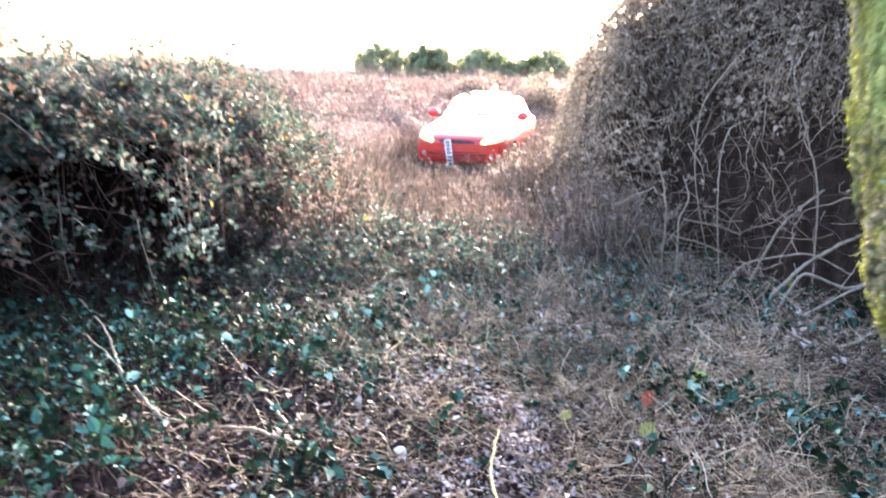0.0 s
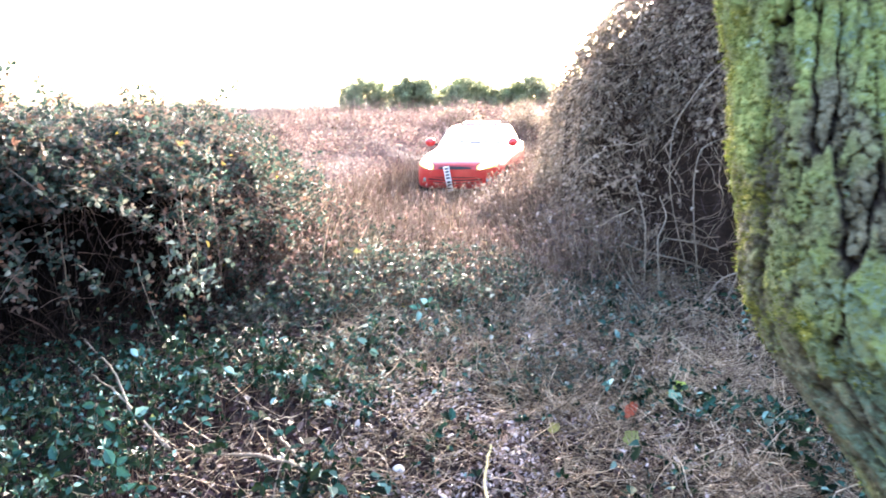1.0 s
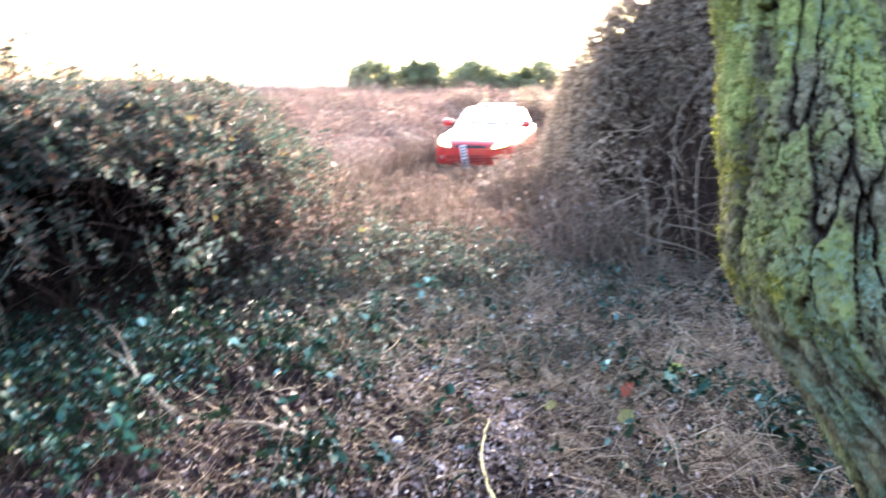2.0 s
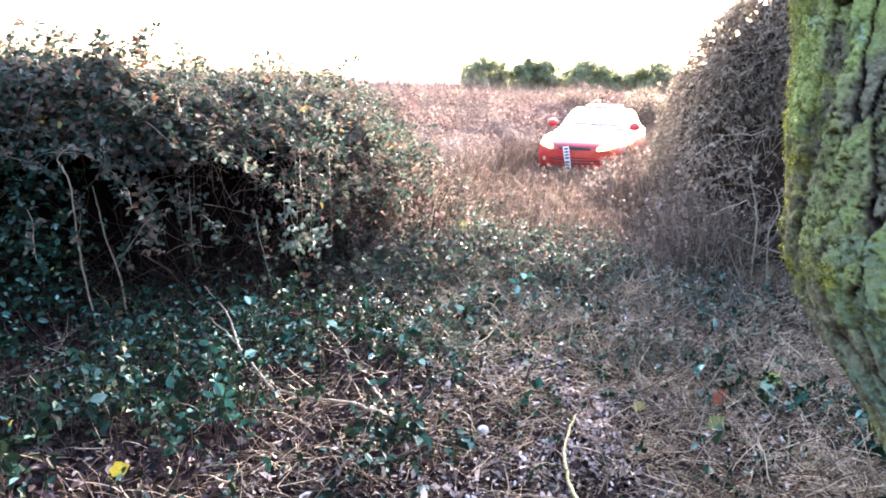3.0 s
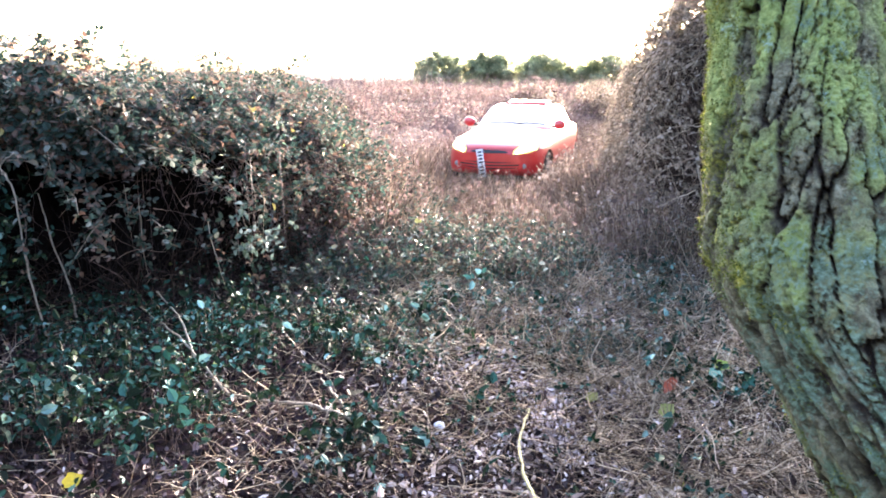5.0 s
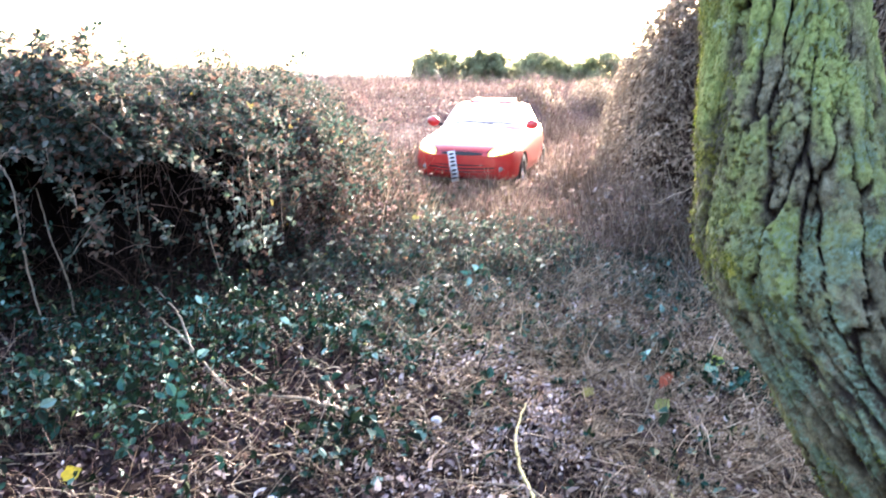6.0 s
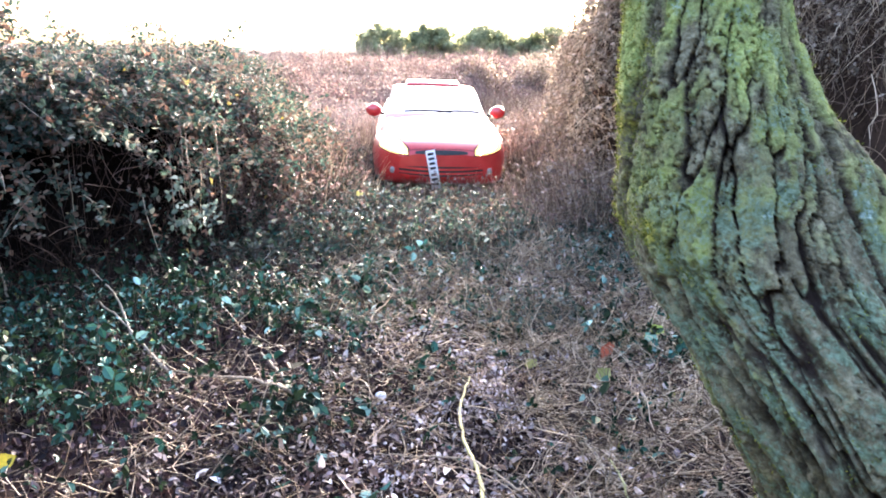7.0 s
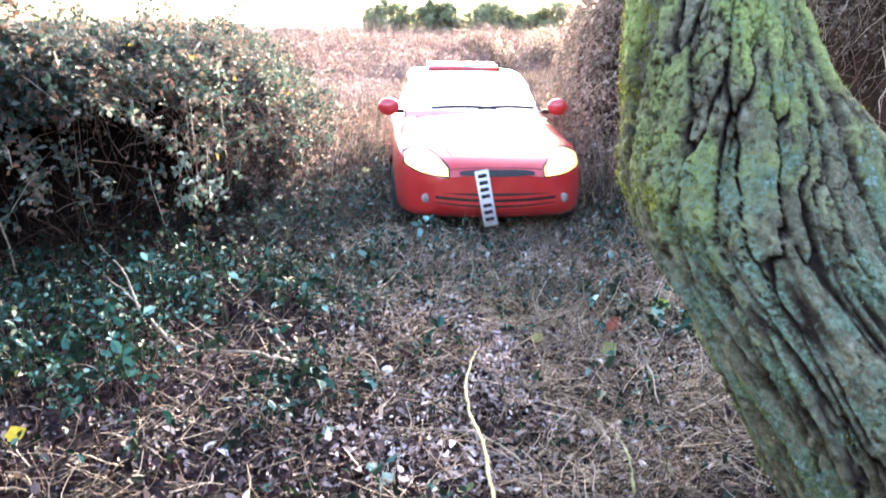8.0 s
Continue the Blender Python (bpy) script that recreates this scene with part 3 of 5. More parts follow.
def track_brambles():
    """Knee-high leafy brambles that stand on the track where the banks close in."""
    x, y = rng.uniform(-1.15, 0.75, 2600), rng.uniform(5.9, 7.6, 2600)
    ok = rng.random(2600) < np.clip(2.6 * fbm(x * 1.6, y * 1.6, 68) - 0.75, 0.03, 1) * np.clip(1.0 - 0.5 * (x + 0.2), 0.25, 1)
    x, y = x[ok], y[ok]
    s = np.stack([x, y, ground_z(x, y) - 0.01], -1)
    q = twig_paths(s, UP + 0.35 * rng.normal(size=s.shape), rng.uniform(0.18, 0.46, len(x)), 5, 0.18, 0.05)
    bush = thing("bramble_bush", "knee-high green and brown brambles standing on the track", "bush")
    put("cane_tangle", mesh_of("cane_tangle", *tube_arrays(q, np.full(q.shape[:2], 0.0019)), STEM_BROWN), bush)
    tips = q[:, 1:].reshape(-1, 3) + 0.02 * rng.normal(size=(len(x) * 4, 3))
    pale = rng.random(len(tips)) < 0.4
    for pick, name, mat in ((pale, "leaves", WEED_LEAF), (~pale & (rng.random(len(tips)) < 0.7), "dead_leaves", BRAMBLE)):
        put(name, leaf_mesh(name, tips[pick], UP + 0.5 * rng.normal(size=tips[pick].shape), rng.uniform(0.026, 0.055, pick.sum()), mat, 3), bush)


track_brambles()


def verge_weeds():
    """Leafy dead growth at the foot of the two thickets."""
    x, y = rng.uniform(-1.9, 2.3, 16000), rng.uniform(5.6, 9.8, 16000)
    right, left = edge_distance(x, y, RIGHT_EDGE, 1), edge_distance(x, y, LEFT_EDGE, -1)
    near = np.maximum(right, left)
    ok = (near > -0.5) & (near < 0.15) & (np.abs(x - 0.1) > 0.98) & ~((x > 1.45) & (y < 7.4)) & (rng.random(16000) < np.where((x < 0) & (y < 7.4), 0.25, 0.6))
    x, y = x[ok], y[ok]
    s = np.stack([x, y, ground_z(x, y) - 0.01], -1)
    tall = rng.uniform(0.10, 0.45, len(x)) * (0.5 + fbm(x * 2, y * 2, 66))
    q = twig_paths(s, UP + 0.45 * rng.normal(size=s.shape), tall, 5, 0.2)
    tagged(put("verge_weeds", mesh_of("verge_weeds", *tube_arrays(q, np.full(q.shape[:2], 0.0017)), STEM_BROWN)), "brown weed stalks at the foot of the thickets", "weeds", kind="stuff")
    tips = q[:, 1:].reshape(-1, 3)
    tips = tips[rng.random(len(tips)) < 0.6]
    tagged(put("verge_leaves", leaf_mesh("verge_leaves", tips, UP + 0.6 * rng.normal(size=tips.shape), rng.uniform(0.03, 0.068, len(tips)), WEED_LEAF, 2)), "grey-green and brown leaves of verge weeds", "leaves", kind="stuff")


verge_weeds()


def verge_brambles():
    """Brambles that slope down from the bank to the track."""
    x, y = rng.uniform(-2.6, -0.95, 14000), rng.uniform(6.4, 12.0, 14000)
    left = edge_distance(x, y, LEFT_EDGE, -1)
    ok = (left > -0.45) & (left < 0.5) & (rng.random(14000) < 0.35)
    x, y, left = x[ok], y[ok], left[ok]
    s = np.stack([x, y, ground_z(x, y) - 0.01], -1)
    tall = rng.uniform(0.5, 1.0, len(x)) * np.clip(0.55 + 0.9 * left, 0.2, 1.0)
    q = twig_paths(s, UP + np.array([0.15, -0.1, 0]) + 0.35 * rng.normal(size=s.shape), tall, 7, 0.18, 0.03)
    bush = thing("bramble_bush", "low brown and green brambles sloping down to the track", "bush")
    put("cane_tangle", mesh_of("cane_tangle", *tube_arrays(q, np.full(q.shape[:2], 0.0022)), STEM_BROWN), bush)
    tips = q[:, 2:].reshape(-1, 3) + 0.02 * rng.normal(size=(len(x) * 5, 3))
    green = rng.random(len(tips)) < 0.5
    for pick, name, mat in ((green, "leaves", BRAMBLE), (~green & (rng.random(len(tips)) < 0.6), "dead_leaves", SCRUB_LEAF)):
        put(name, leaf_mesh(name, tips[pick], UP + 0.6 * rng.normal(size=tips[pick].shape), rng.uniform(0.026, 0.052, pick.sum()), mat, 2), bush)


verge_brambles()


# ---- forest floor ----
def floor_points(n, xs, ys, weight):
    got, count = [], 0
    while count < n:
        x, y = rng.uniform(*xs, 30000), rng.uniform(*ys, 30000)
        ok = rng.random(len(x)) < weight(x, y)
        got.append(np.stack([x[ok], y[ok], ground_z(x[ok], y[ok])], -1))
        count += ok.sum()
    return np.concatenate(got)[:n]


def forest_floor():
    p = floor_points(58000, (-3.8, 3.8), (0.6, 11), lambda x, y: np.clip(4.2 / y, 0, 1) * np.clip((y - 0.6) / 1.0, 0, 1) * np.clip(3.8 - np.abs(x), 0, 1) * np.clip(6 * fbm(x * 2.3, y * 2.3, 71) - 2.4, 0.12 + 0.3 * (y > 4.5), 1) * np.clip(0.75 + 0.5 * x, 0.05, 1))
    p[:, 2] += rng.uniform(0.0, 0.045, len(p))
    tagged(put("leaf_litter", leaf_mesh("leaf_litter", p, UP * 1.0 + 0.5 * rng.normal(size=p.shape), 0.018 + 0.016 * rng.exponential(1, len(p)).clip(0, 2.6), DEAD, 1, width=0.48)), "damp brown and silvery fallen leaves", "leaf litter", kind="stuff")
    # denser to the left, where the dark colour stands for bank shade
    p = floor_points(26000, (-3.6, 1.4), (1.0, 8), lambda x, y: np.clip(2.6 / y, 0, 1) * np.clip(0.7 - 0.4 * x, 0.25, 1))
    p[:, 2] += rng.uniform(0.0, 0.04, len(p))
    tagged(put("leaf_litter", leaf_mesh("leaf_litter", p, UP + 0.6 * rng.normal(size=p.shape), rng.uniform(0.02, 0.055, len(p)), SHADED_LEAF, 1, width=0.7)), "purple-brown leaves under the ivy, bank shade painted in", "leaf litter", kind="stuff")
    p = floor_points(34000, (-8, 8), (-8, 4.5), lambda x, y: np.clip(4 * fbm(x * 0.9, y * 0.9, 73) - 1.3, 0.15, 1) * np.clip(np.maximum(np.abs(x) - 2.4, 1.7 - y), 0, 1))
    p[:, 2] += rng.uniform(0.0, 0.03, len(p))
    tagged(put("leaf_litter", leaf_mesh("leaf_litter", p, UP + 0.4 * rng.normal(size=p.shape), rng.uniform(0.03, 0.07, len(p)), OLD_LEAF, 1, width=0.7)), "scattered brown fallen leaves around the tree", "leaf litter", kind="stuff")
    p = floor_points(5200, (-0.9, 1.7), (1.8, 7.5), lambda x, y: np.exp(-((x - 0.35) / 0.55) ** 2) * np.clip(7 * fbm(x * 2.6, y * 2.6, 74) - 3.0, 0.05, 1))
    p[:, 2] += rng.uniform(0.02, 0.055, len(p))
    tagged(put("leaf_litter", leaf_mesh("leaf_litter", p, UP + 0.4 * rng.normal(size=p.shape), rng.uniform(0.02, 0.042, len(p)), PALE_LEAF, 1, width=0.5)), "pale mauve-grey fallen leaves along the track", "leaf litter", kind="stuff")
    # straw and thin twigs lying about
    p = floor_points(34000, (-3.8, 3.8), (0.6, 10), lambda x, y: np.clip(4.2 / y, 0, 1) * np.clip((y - 0.6) / 1.0, 0, 1) * np.clip(3.8 - np.abs(x), 0, 1) * np.clip(4.0 * fbm(x * 1.3, y * 1.3, 72) - 1.4 + 0.35 * (x > 0.3), 0.08, 1) * np.clip(1 + 0.5 * x, 0.12, 1) * np.clip(1.3 * np.hypot((x - 0.3) / 0.7, (y - 2.4) / 1.4) - 0.3, 0.12, 1))
    p[:, 2] += rng.uniform(0.015, 0.05, len(p))
    way = rng.normal(size=p.shape) * np.array([1, 0.7, 0.22]) + np.array([0.25, 0.1, 0.1])
    tagged(put("dry_grass", twig_mesh("dry_grass", p, way, rng.uniform(0.07, 0.30, len(p)), rng.uniform(0.0012, 0.0040, len(p)), STRAW, 5, 0.24, 0.06)), "flattened pale dry grass stalks", "grass", kind="stuff")
    p = floor_points(2400, (0.45, 2.1), (1.7, 4.4), lambda x, y: np.clip(6 * fbm(x * 2.1, y * 2.1, 79) - 2.4, 0.1, 1))
    p[:, 2] += rng.uniform(0.02, 0.05, len(p))
    way = rng.normal(size=p.shape) * np.array([1, 0.7, 0.25]) + np.array([0.3, 0.2, 0.12])
    tagged(put("dry_grass", twig_mesh("dry_grass", p, way, rng.uniform(0.08, 0.32, len(p)), rng.uniform(0.0016, 0.0042, len(p)), BRIGHT_STRAW, 5, 0.26, 0.08)), "loose pale straw lying near the tree", "grass", kind="stuff")
    p = floor_points(5200, (-0.9, 2.2), (3.6, 7.8), lambda x, y: np.clip(6 * fbm(x * 1.7, y * 1.7, 80) - 2.5, 0.1, 1))
    p[:, 2] += rng.uniform(0.03, 0.07, len(p))
    way = rng.normal(size=p.shape) * np.array([1, 0.7, 0.3]) + np.array([0.3, 0.1, 0.15])
    tagged(put("dry_grass", twig_mesh("dry_grass", p, way, rng.uniform(0.08, 0.28, len(p)), rng.uniform(0.0018, 0.0042, len(p)), BRIGHT_STRAW, 5, 0.26, 0.08)), "pale straw scattered over the trodden track", "grass", kind="stuff")
    p = floor_points(3600, (-3.4, 3.4), (1.2, 10), lambda x, y: np.clip(2.8 / y, 0, 1) * np.clip(1 + 0.6 * x, 0.1, 1))
    p[:, 2] += rng.uniform(0.01, 0.06, len(p))
    way = rng.normal(size=p.shape) * np.array([1, 0.8, 0.25])
    tagged(put("fallen_twigs", twig_mesh("fallen_twigs", p, way, rng.uniform(0.1, 0.5, len(p)), rng.uniform(0.0015, 0.004, len(p)), STEM_PALE, 5, 0.2, 0.02)), "thin grey-brown fallen twigs", "twigs", kind="stuff")
    p = floor_points(1500, (-3.4, 3.0), (1.6, 9), lambda x, y: np.clip(2.8 / y, 0, 1))
    tagged(put("seedling_stems", twig_mesh("seedling_stems", p, UP + 0.5 * rng.normal(size=p.shape), rng.uniform(0.06, 0.3, len(p)), rng.uniform(0.0012, 0.0026, len(p)), STEM_BROWN, 4, 0.2)), "short upright brown plant stems", "stems", kind="stuff")

    # ivy and low bramble carpets
    def ivy_weight(x, y):
        left = np.clip((-0.25 - x) / 0.9, 0, 1) * np.clip((y - 1.9) / 0.5, 0, 1) * np.clip((5.3 - y) / 1.2, 0, 1)
        band = 0.13 * np.clip((y - 4.6) / 0.9, 0, 1) * np.clip((8.6 - y) / 1.5, 0, 1) * np.clip((1.3 - x) / 1.2, 0.25, 1)
        right = 0.75 * (x > 0.95) * np.clip((4.4 - y) / 0.8, 0, 1) * np.clip((y - 2.2) / 0.5, 0, 1)
        thin = 0.20 * np.clip((8 - y) / 2, 0, 1)
        return np.clip((left + band + right + thin) * np.clip(7 * fbm(x * 2.2, y * 2.2, 81) - 3.1, 0.05, 1), 0, 1)

    p = floor_points(5200, (-3.4, 3.2), (1.3, 9), ivy_weight)
    p[:, 2] += 0.02 + 0.06 * rng.exponential(1, len(p)).clip(0, 3) + 0.16 * fbm(p[:, 0] * 3, p[:, 1] * 3, 82) * np.clip(-p[:, 0], 0, 1)
    tagged(put("ivy", leaf_mesh("ivy", p, UP + np.array([0, -0.2, 0]) + 0.5 * rng.normal(size=p.shape), 0.028 + 0.017 * rng.exponential(0.8, len(p)).clip(0, 3), IVY, 3, width=0.62)), "blue-green ivy and bramble leaves, sky sheen painted on some", "ivy", kind="stuff")
    q = p[rng.random(len(p)) < 0.55].copy()
    base = q.copy()
    base[:, 2] = ground_z(q[:, 0], q[:, 1])
    mid = (q + base) / 2 + 0.02 * rng.normal(size=q.shape)
    paths = np.stack([base, mid, q], 1)
    tagged(put("ivy_stalks", mesh_of("ivy_stalks", *tube_arrays(paths, np.full(paths.shape[:2], 0.0013)), STEM_BROWN)), "thin ivy stalks", "stalks", kind="stuff")


forest_floor()


def straw_tuft(x, y, n, size):
    """A tuft of long pale dead grass."""
    s = np.array([[x, y, 0.0]]) + rng.normal(size=(n, 3)) * np.array([size * 0.35, size * 0.35, 0])
    s[:, 2] = ground_z(s[:, 0], s[:, 1])
    me = twig_mesh("grass_tuft", s, unit(rng.normal(size=(n, 3)) * np.array([1, 1, 0.3])) + 0.55 * UP, rng.uniform(0.5, 1.3, n) * size, rng.uniform(0.0012, 0.003, n), STRAW, 6, 0.12, 0.30)
    tagged(put("grass_tuft", me), "tuft of pale dead grass on the litter", "grass", "tufts of dead grass")


for x, y, n, size in ((1.05, 2.75, 110, 0.24), (1.25, 3.05, 90, 0.22), (0.70, 2.15, 80, 0.20), (-0.55, 3.75, 90, 0.22), (-0.25, 4.0, 60, 0.18), (-2.3, 3.0, 110, 0.30), (-1.9, 2.6, 80, 0.26), (0.95, 4.6, 60, 0.18), (1.5, 2.5, 90, 0.24), (0.2, 5.4, 50, 0.18), (0.85, 2.5, 90, 0.2), (1.15, 2.3, 100, 0.22), (1.3, 2.85, 90, 0.2), (0.78, 2.85, 80, 0.2), (1.0, 3.6, 60, 0.18), (-0.3, 3.3, 70, 0.2), (-0.75, 2.35, 80, 0.2), (1.55, 3.4, 70, 0.2)):
    straw_tuft(x, y, n, size)


# ---- single branches, leaves and the stone ----
def branch(name, pts, r0, r1, material, label, category="branch", twist=0.005):
    """A tapered, slightly crooked branch through a few places, resting on the ground."""
    pts = np.array(pts, float)
    k = 26
    t = np.linspace(0, len(pts) - 1, k)
    path = np.stack([np.interp(t, np.arange(len(pts)), pts[:, c]) for c in range(3)], -1)
    for _ in range(3):
        path[1:-1] = (path[:-2] + 2 * path[1:-1] + path[2:]) / 4
    path += twist * rng.normal(size=path.shape) * 0.5
    v, f = tube_arrays(path[None], np.linspace(r0, r1, k)[None] * (1 + 0.12 * rng.normal(size=(1, k))), 7)
    return tagged(put(name, mesh_of(name, v, f, material, True)), label, category)


def ground_branch(pts, r0, r1, material, label, lift=0.02):
    return branch("fallen_branch", [(x, y, float(ground_z(np.array(x), np.array(y))) + max(z, lift) + 0.03 * (lift > 0)) for x, y, z in pts], r0, r1, material, label)



PALE = "bare pale fallen branch on the leaf litter"
ground_branch([(0.28, 3.12, 0.06), (0.23, 2.75, 0.03), (0.26, 2.44, 0.03), (0.33, 2.13, 0.03), (0.37, 1.70, 0.03)], 0.006, 0.009, MOSSY_TWIG, "curved yellowish mossy twig on the leaf litter")
ground_branch([(-0.12, 2.24, 0.03), (0.04, 2.25, 0.03), (0.27, 2.23, 0.03), (0.39, 2.14, 0.03), (0.5, 2.0, 0.03)], 0.003, 0.006, BRANCH, PALE)
ground_branch([(0.265, 4.877, 0.02), (0.36, 4.70, 0.03), (0.453, 4.49, 0.02)], 0.006, 0.008, BRANCH, PALE)
ground_branch([(-1.31, 3.08, 0.06), (-1.08, 3.04, 0.05), (-0.86, 3.02, 0.05), (-0.62, 2.89, 0.04)], 0.006, 0.011, BRANCH, PALE)
ground_branch([(-0.9, 3.36, 0.06), (-0.75, 3.10, 0.06), (-0.62, 2.91, 0.04)], 0.006, 0.010, BRANCH, PALE)
ground_branch([(-2.48, 4.42, 0.12), (-1.9, 3.75, 0.14), (-1.37, 3.16, 0.03)], 0.004, 0.009, BRANCH, "thin pale branch leaning out of the brambles")
ground_branch([(-2.37, 4.45, 0.22), (-1.95, 3.9, 0.2), (-1.62, 3.39, 0.05)], 0.004, 0.008, BRANCH, "thin pale branch leaning out of the brambles")
ground_branch([(-0.03, 3.58, 0.0), (0.0, 3.58, 0.12), (0.045, 3.58, 0.24)], 0.005, 0.003, DARK_TWIG, "dark upright broken stick", 0.0)
ground_branch([(0.90, 1.78, 0.0), (0.904, 1.86, 0.08), (0.895, 1.92, 0.15), (0.845, 2.0, 0.22)], 0.008, 0.003, MOSSY_TWIG, "mossy upright twig stump", 0.0)
for pts, r0, r1 in (
        ([(1.69, 7.2, 0.43), (1.94, 7.2, 0.33), (2.32, 7.25, 0.24), (2.7, 7.4, 0.05)], 0.008, 0.013), ([(2.07, 7.1, 0.49), (2.4, 7.1, 0.44), (2.78, 7.1, 0.30), (3.0, 7.1, 0.02)], 0.008, 0.014),
        ([(2.52, 6.0, 0.05), (2.76, 6.0, 0.34), (3.04, 6.0, 0.53), (3.36, 6.0, 0.68)], 0.022, 0.012), ([(2.5, 5.75, 0.02), (2.64, 5.7, 0.36), (3.0, 5.7, 0.22), (3.3, 5.7, 0.38)], 0.014, 0.014),
        ([(2.45, 5.5, 0.02), (2.6, 5.5, 0.06), (2.91, 5.5, 0.26), (3.2, 5.5, 0.40)], 0.012, 0.012), ([(2.3, 6.6, 0.0), (2.2, 6.5, 0.5), (2.16, 6.5, 1.07), (2.21, 6.5, 1.4), (2.62, 6.6, 1.51)], 0.014, 0.007),
        ([(2.3, 6.9, 0.0), (1.95, 6.5, 1.0), (1.93, 6.4, 1.58), (2.29, 6.4, 2.08), (2.59, 6.4, 2.18)], 0.013, 0.007), ([(2.45, 6.4, 0.0), (2.65, 6.3, 0.6), (2.94, 6.3, 0.89), (3.27, 6.3, 1.09)], 0.014, 0.009),
        ([(1.85, 6.9, 0.0), (1.83, 6.8, 0.62), (1.79, 6.8, 0.82), (1.72, 6.8, 1.05)], 0.011, 0.008), ([(1.95, 6.7, 0.0), (1.89, 6.6, 0.56), (1.97, 6.6, 0.76), (1.9, 6.6, 0.95)], 0.010, 0.006),
        ([(2.9, 6.1, 0.0), (2.8, 6.0, 1.02), (2.49, 6.0, 1.82), (2.62, 6.0, 2.12)], 0.016, 0.009), ([(2.2, 6.3, 0.0), (2.35, 6.2, 0.3), (2.8, 6.0, 0.45), (3.1, 5.9, 0.3)], 0.010, 0.008)):
    branch("branch", pts, r0 * (0.5 if pts[-1][2] > 1.3 else 0.9), r1 * (0.5 if pts[-1][2] > 1.3 else 0.9), BRANCH, "crooked bare branch hanging out of the vine mound")
branch("branch", [(-2.88, 4.3, 0.0), (-2.93, 4.3, 0.32), (-3.04, 4.3, 0.62), (-3.12, 4.32, 0.95)], 0.009, 0.004, BRANCH, "pale upright stem in the bramble hollow")
branch("branch", [(-2.9, 3.95, 0.0), (-2.95, 3.85, 0.6), (-2.95, 3.8, 1.05), (-3.05, 3.8, 1.2), (-2.93, 3.8, 1.28)], 0.007, 0.004, BRANCH, "pale bare stem rising through the brambles")



def single_leaf(x, y, z, size, material, label, tilt=(0.1, -0.5, 1.0), width=0.9):
    bm = bmesh.new()
    n = Vector(tilt).normalized()
    a = n.orthogonal().normalized()
    b = n.cross(a)
    ring = []
    for i in range(14):
        ang = 2 * math.pi * i / 14
        r = size / 2 * (1 + 0.16 * math.cos(5 * ang)) * (0.8 + 0.2 * math.cos(ang))
        cup = 0.18 * r * abs(math.sin(ang))
        ring.append(bm.verts.new(a * r * math.cos(ang) + b * r * width * math.sin(ang) + n * cup))
    c = bm.verts.new((0, 0, 0))
    for i in range(14):
        bm.faces.new((c, ring[i], ring[(i + 1) % 14]))
    stalk_top, stalk_end = -a * size * 0.4, Vector((0, 0, -z + float(ground_z(np.array(x), np.array(y)))))
    side = b * 0.0018
    q = [bm.verts.new(w) for w in (stalk_top + side, stalk_top - side, stalk_end - side, stalk_end + side)]
    bm.faces.new(q)
    ob = part("leaf", bm, material, None, "")
    ob.location = (x, y, z)
    return tagged(ob, label, "leaf")


def plain_leaf(name, col):
    return leaf_material(name, [(0.0, tuple(c * 0.85 for c in col)), (1.0, col)], 0.35, 0.35, 0.5, 70)


single_leaf(1.396, 3.807, 0.15, 0.11, plain_leaf("lime_leaf", (0.40, 0.55, 0.08)), "lime green leaf standing above the litter")
single_leaf(1.343, 3.72, 0.13, 0.105, plain_leaf("pale_green_leaf", (0.22, 0.52, 0.38)), "pale bluish green leaf near the ground")
single_leaf(1.08, 3.60, 0.10, 0.14, plain_leaf("rust_leaf", (0.42, 0.09, 0.035)), "rust red fallen leaf", (0.1, -0.9, 0.8), 0.55)
single_leaf(0.985, 3.17, 0.10, 0.13, plain_leaf("olive_leaf", (0.26, 0.30, 0.08)), "olive green bramble leaf on the litter", (0.1, -0.6, 1), 0.7)
single_leaf(-1.665, 2.065, 0.06, 0.10, plain_leaf("yellow_leaf", (0.62, 0.50, 0.03)), "bright yellow fallen leaf", (0.2, -0.6, 1))
single_leaf(-0.887, 7.145, 0.365, 0.10, plain_leaf("yellow_leaf", (0.60, 0.55, 0.12)), "yellow-green bramble leaf on a weed stalk")
single_leaf(0.61, 3.30, 0.10, 0.10, plain_leaf("olive_leaf", (0.28, 0.27, 0.07)), "yellowish olive bramble leaf on the litter", (0.1, -0.6, 1), 0.7)
for x, y, size in ((-0.05, 1.83, 0.075), (-0.12, 1.91, 0.065), (-0.35, 2.2, 0.07)):
    single_leaf(x, y, 0.06, size, plain_leaf("pale_teal_leaf", (0.34, 0.58, 0.50)), "pale teal ivy leaf on the litter", (0.1, -0.5, 1), 0.8)


def stone():
    bm = bmesh.new()
    bmesh.ops.create_icosphere(bm, subdivisions=3, radius=0.03)
    for v in bm.verts:
        v.co *= 1 + 0.25 * noise.noise(v.co * 40)
        v.co.z *= 0.6
    ob = part("stone", bm, grain_material("pale_stone", (0.55, 0.53, 0.52), (0.85, 0.83, 0.82), 40, 0.6, 0.3))
    ob.location = (-0.176, 2.97, 0.03)
    tagged(ob, "small pale stone among fallen leaves", "stone")


stone()


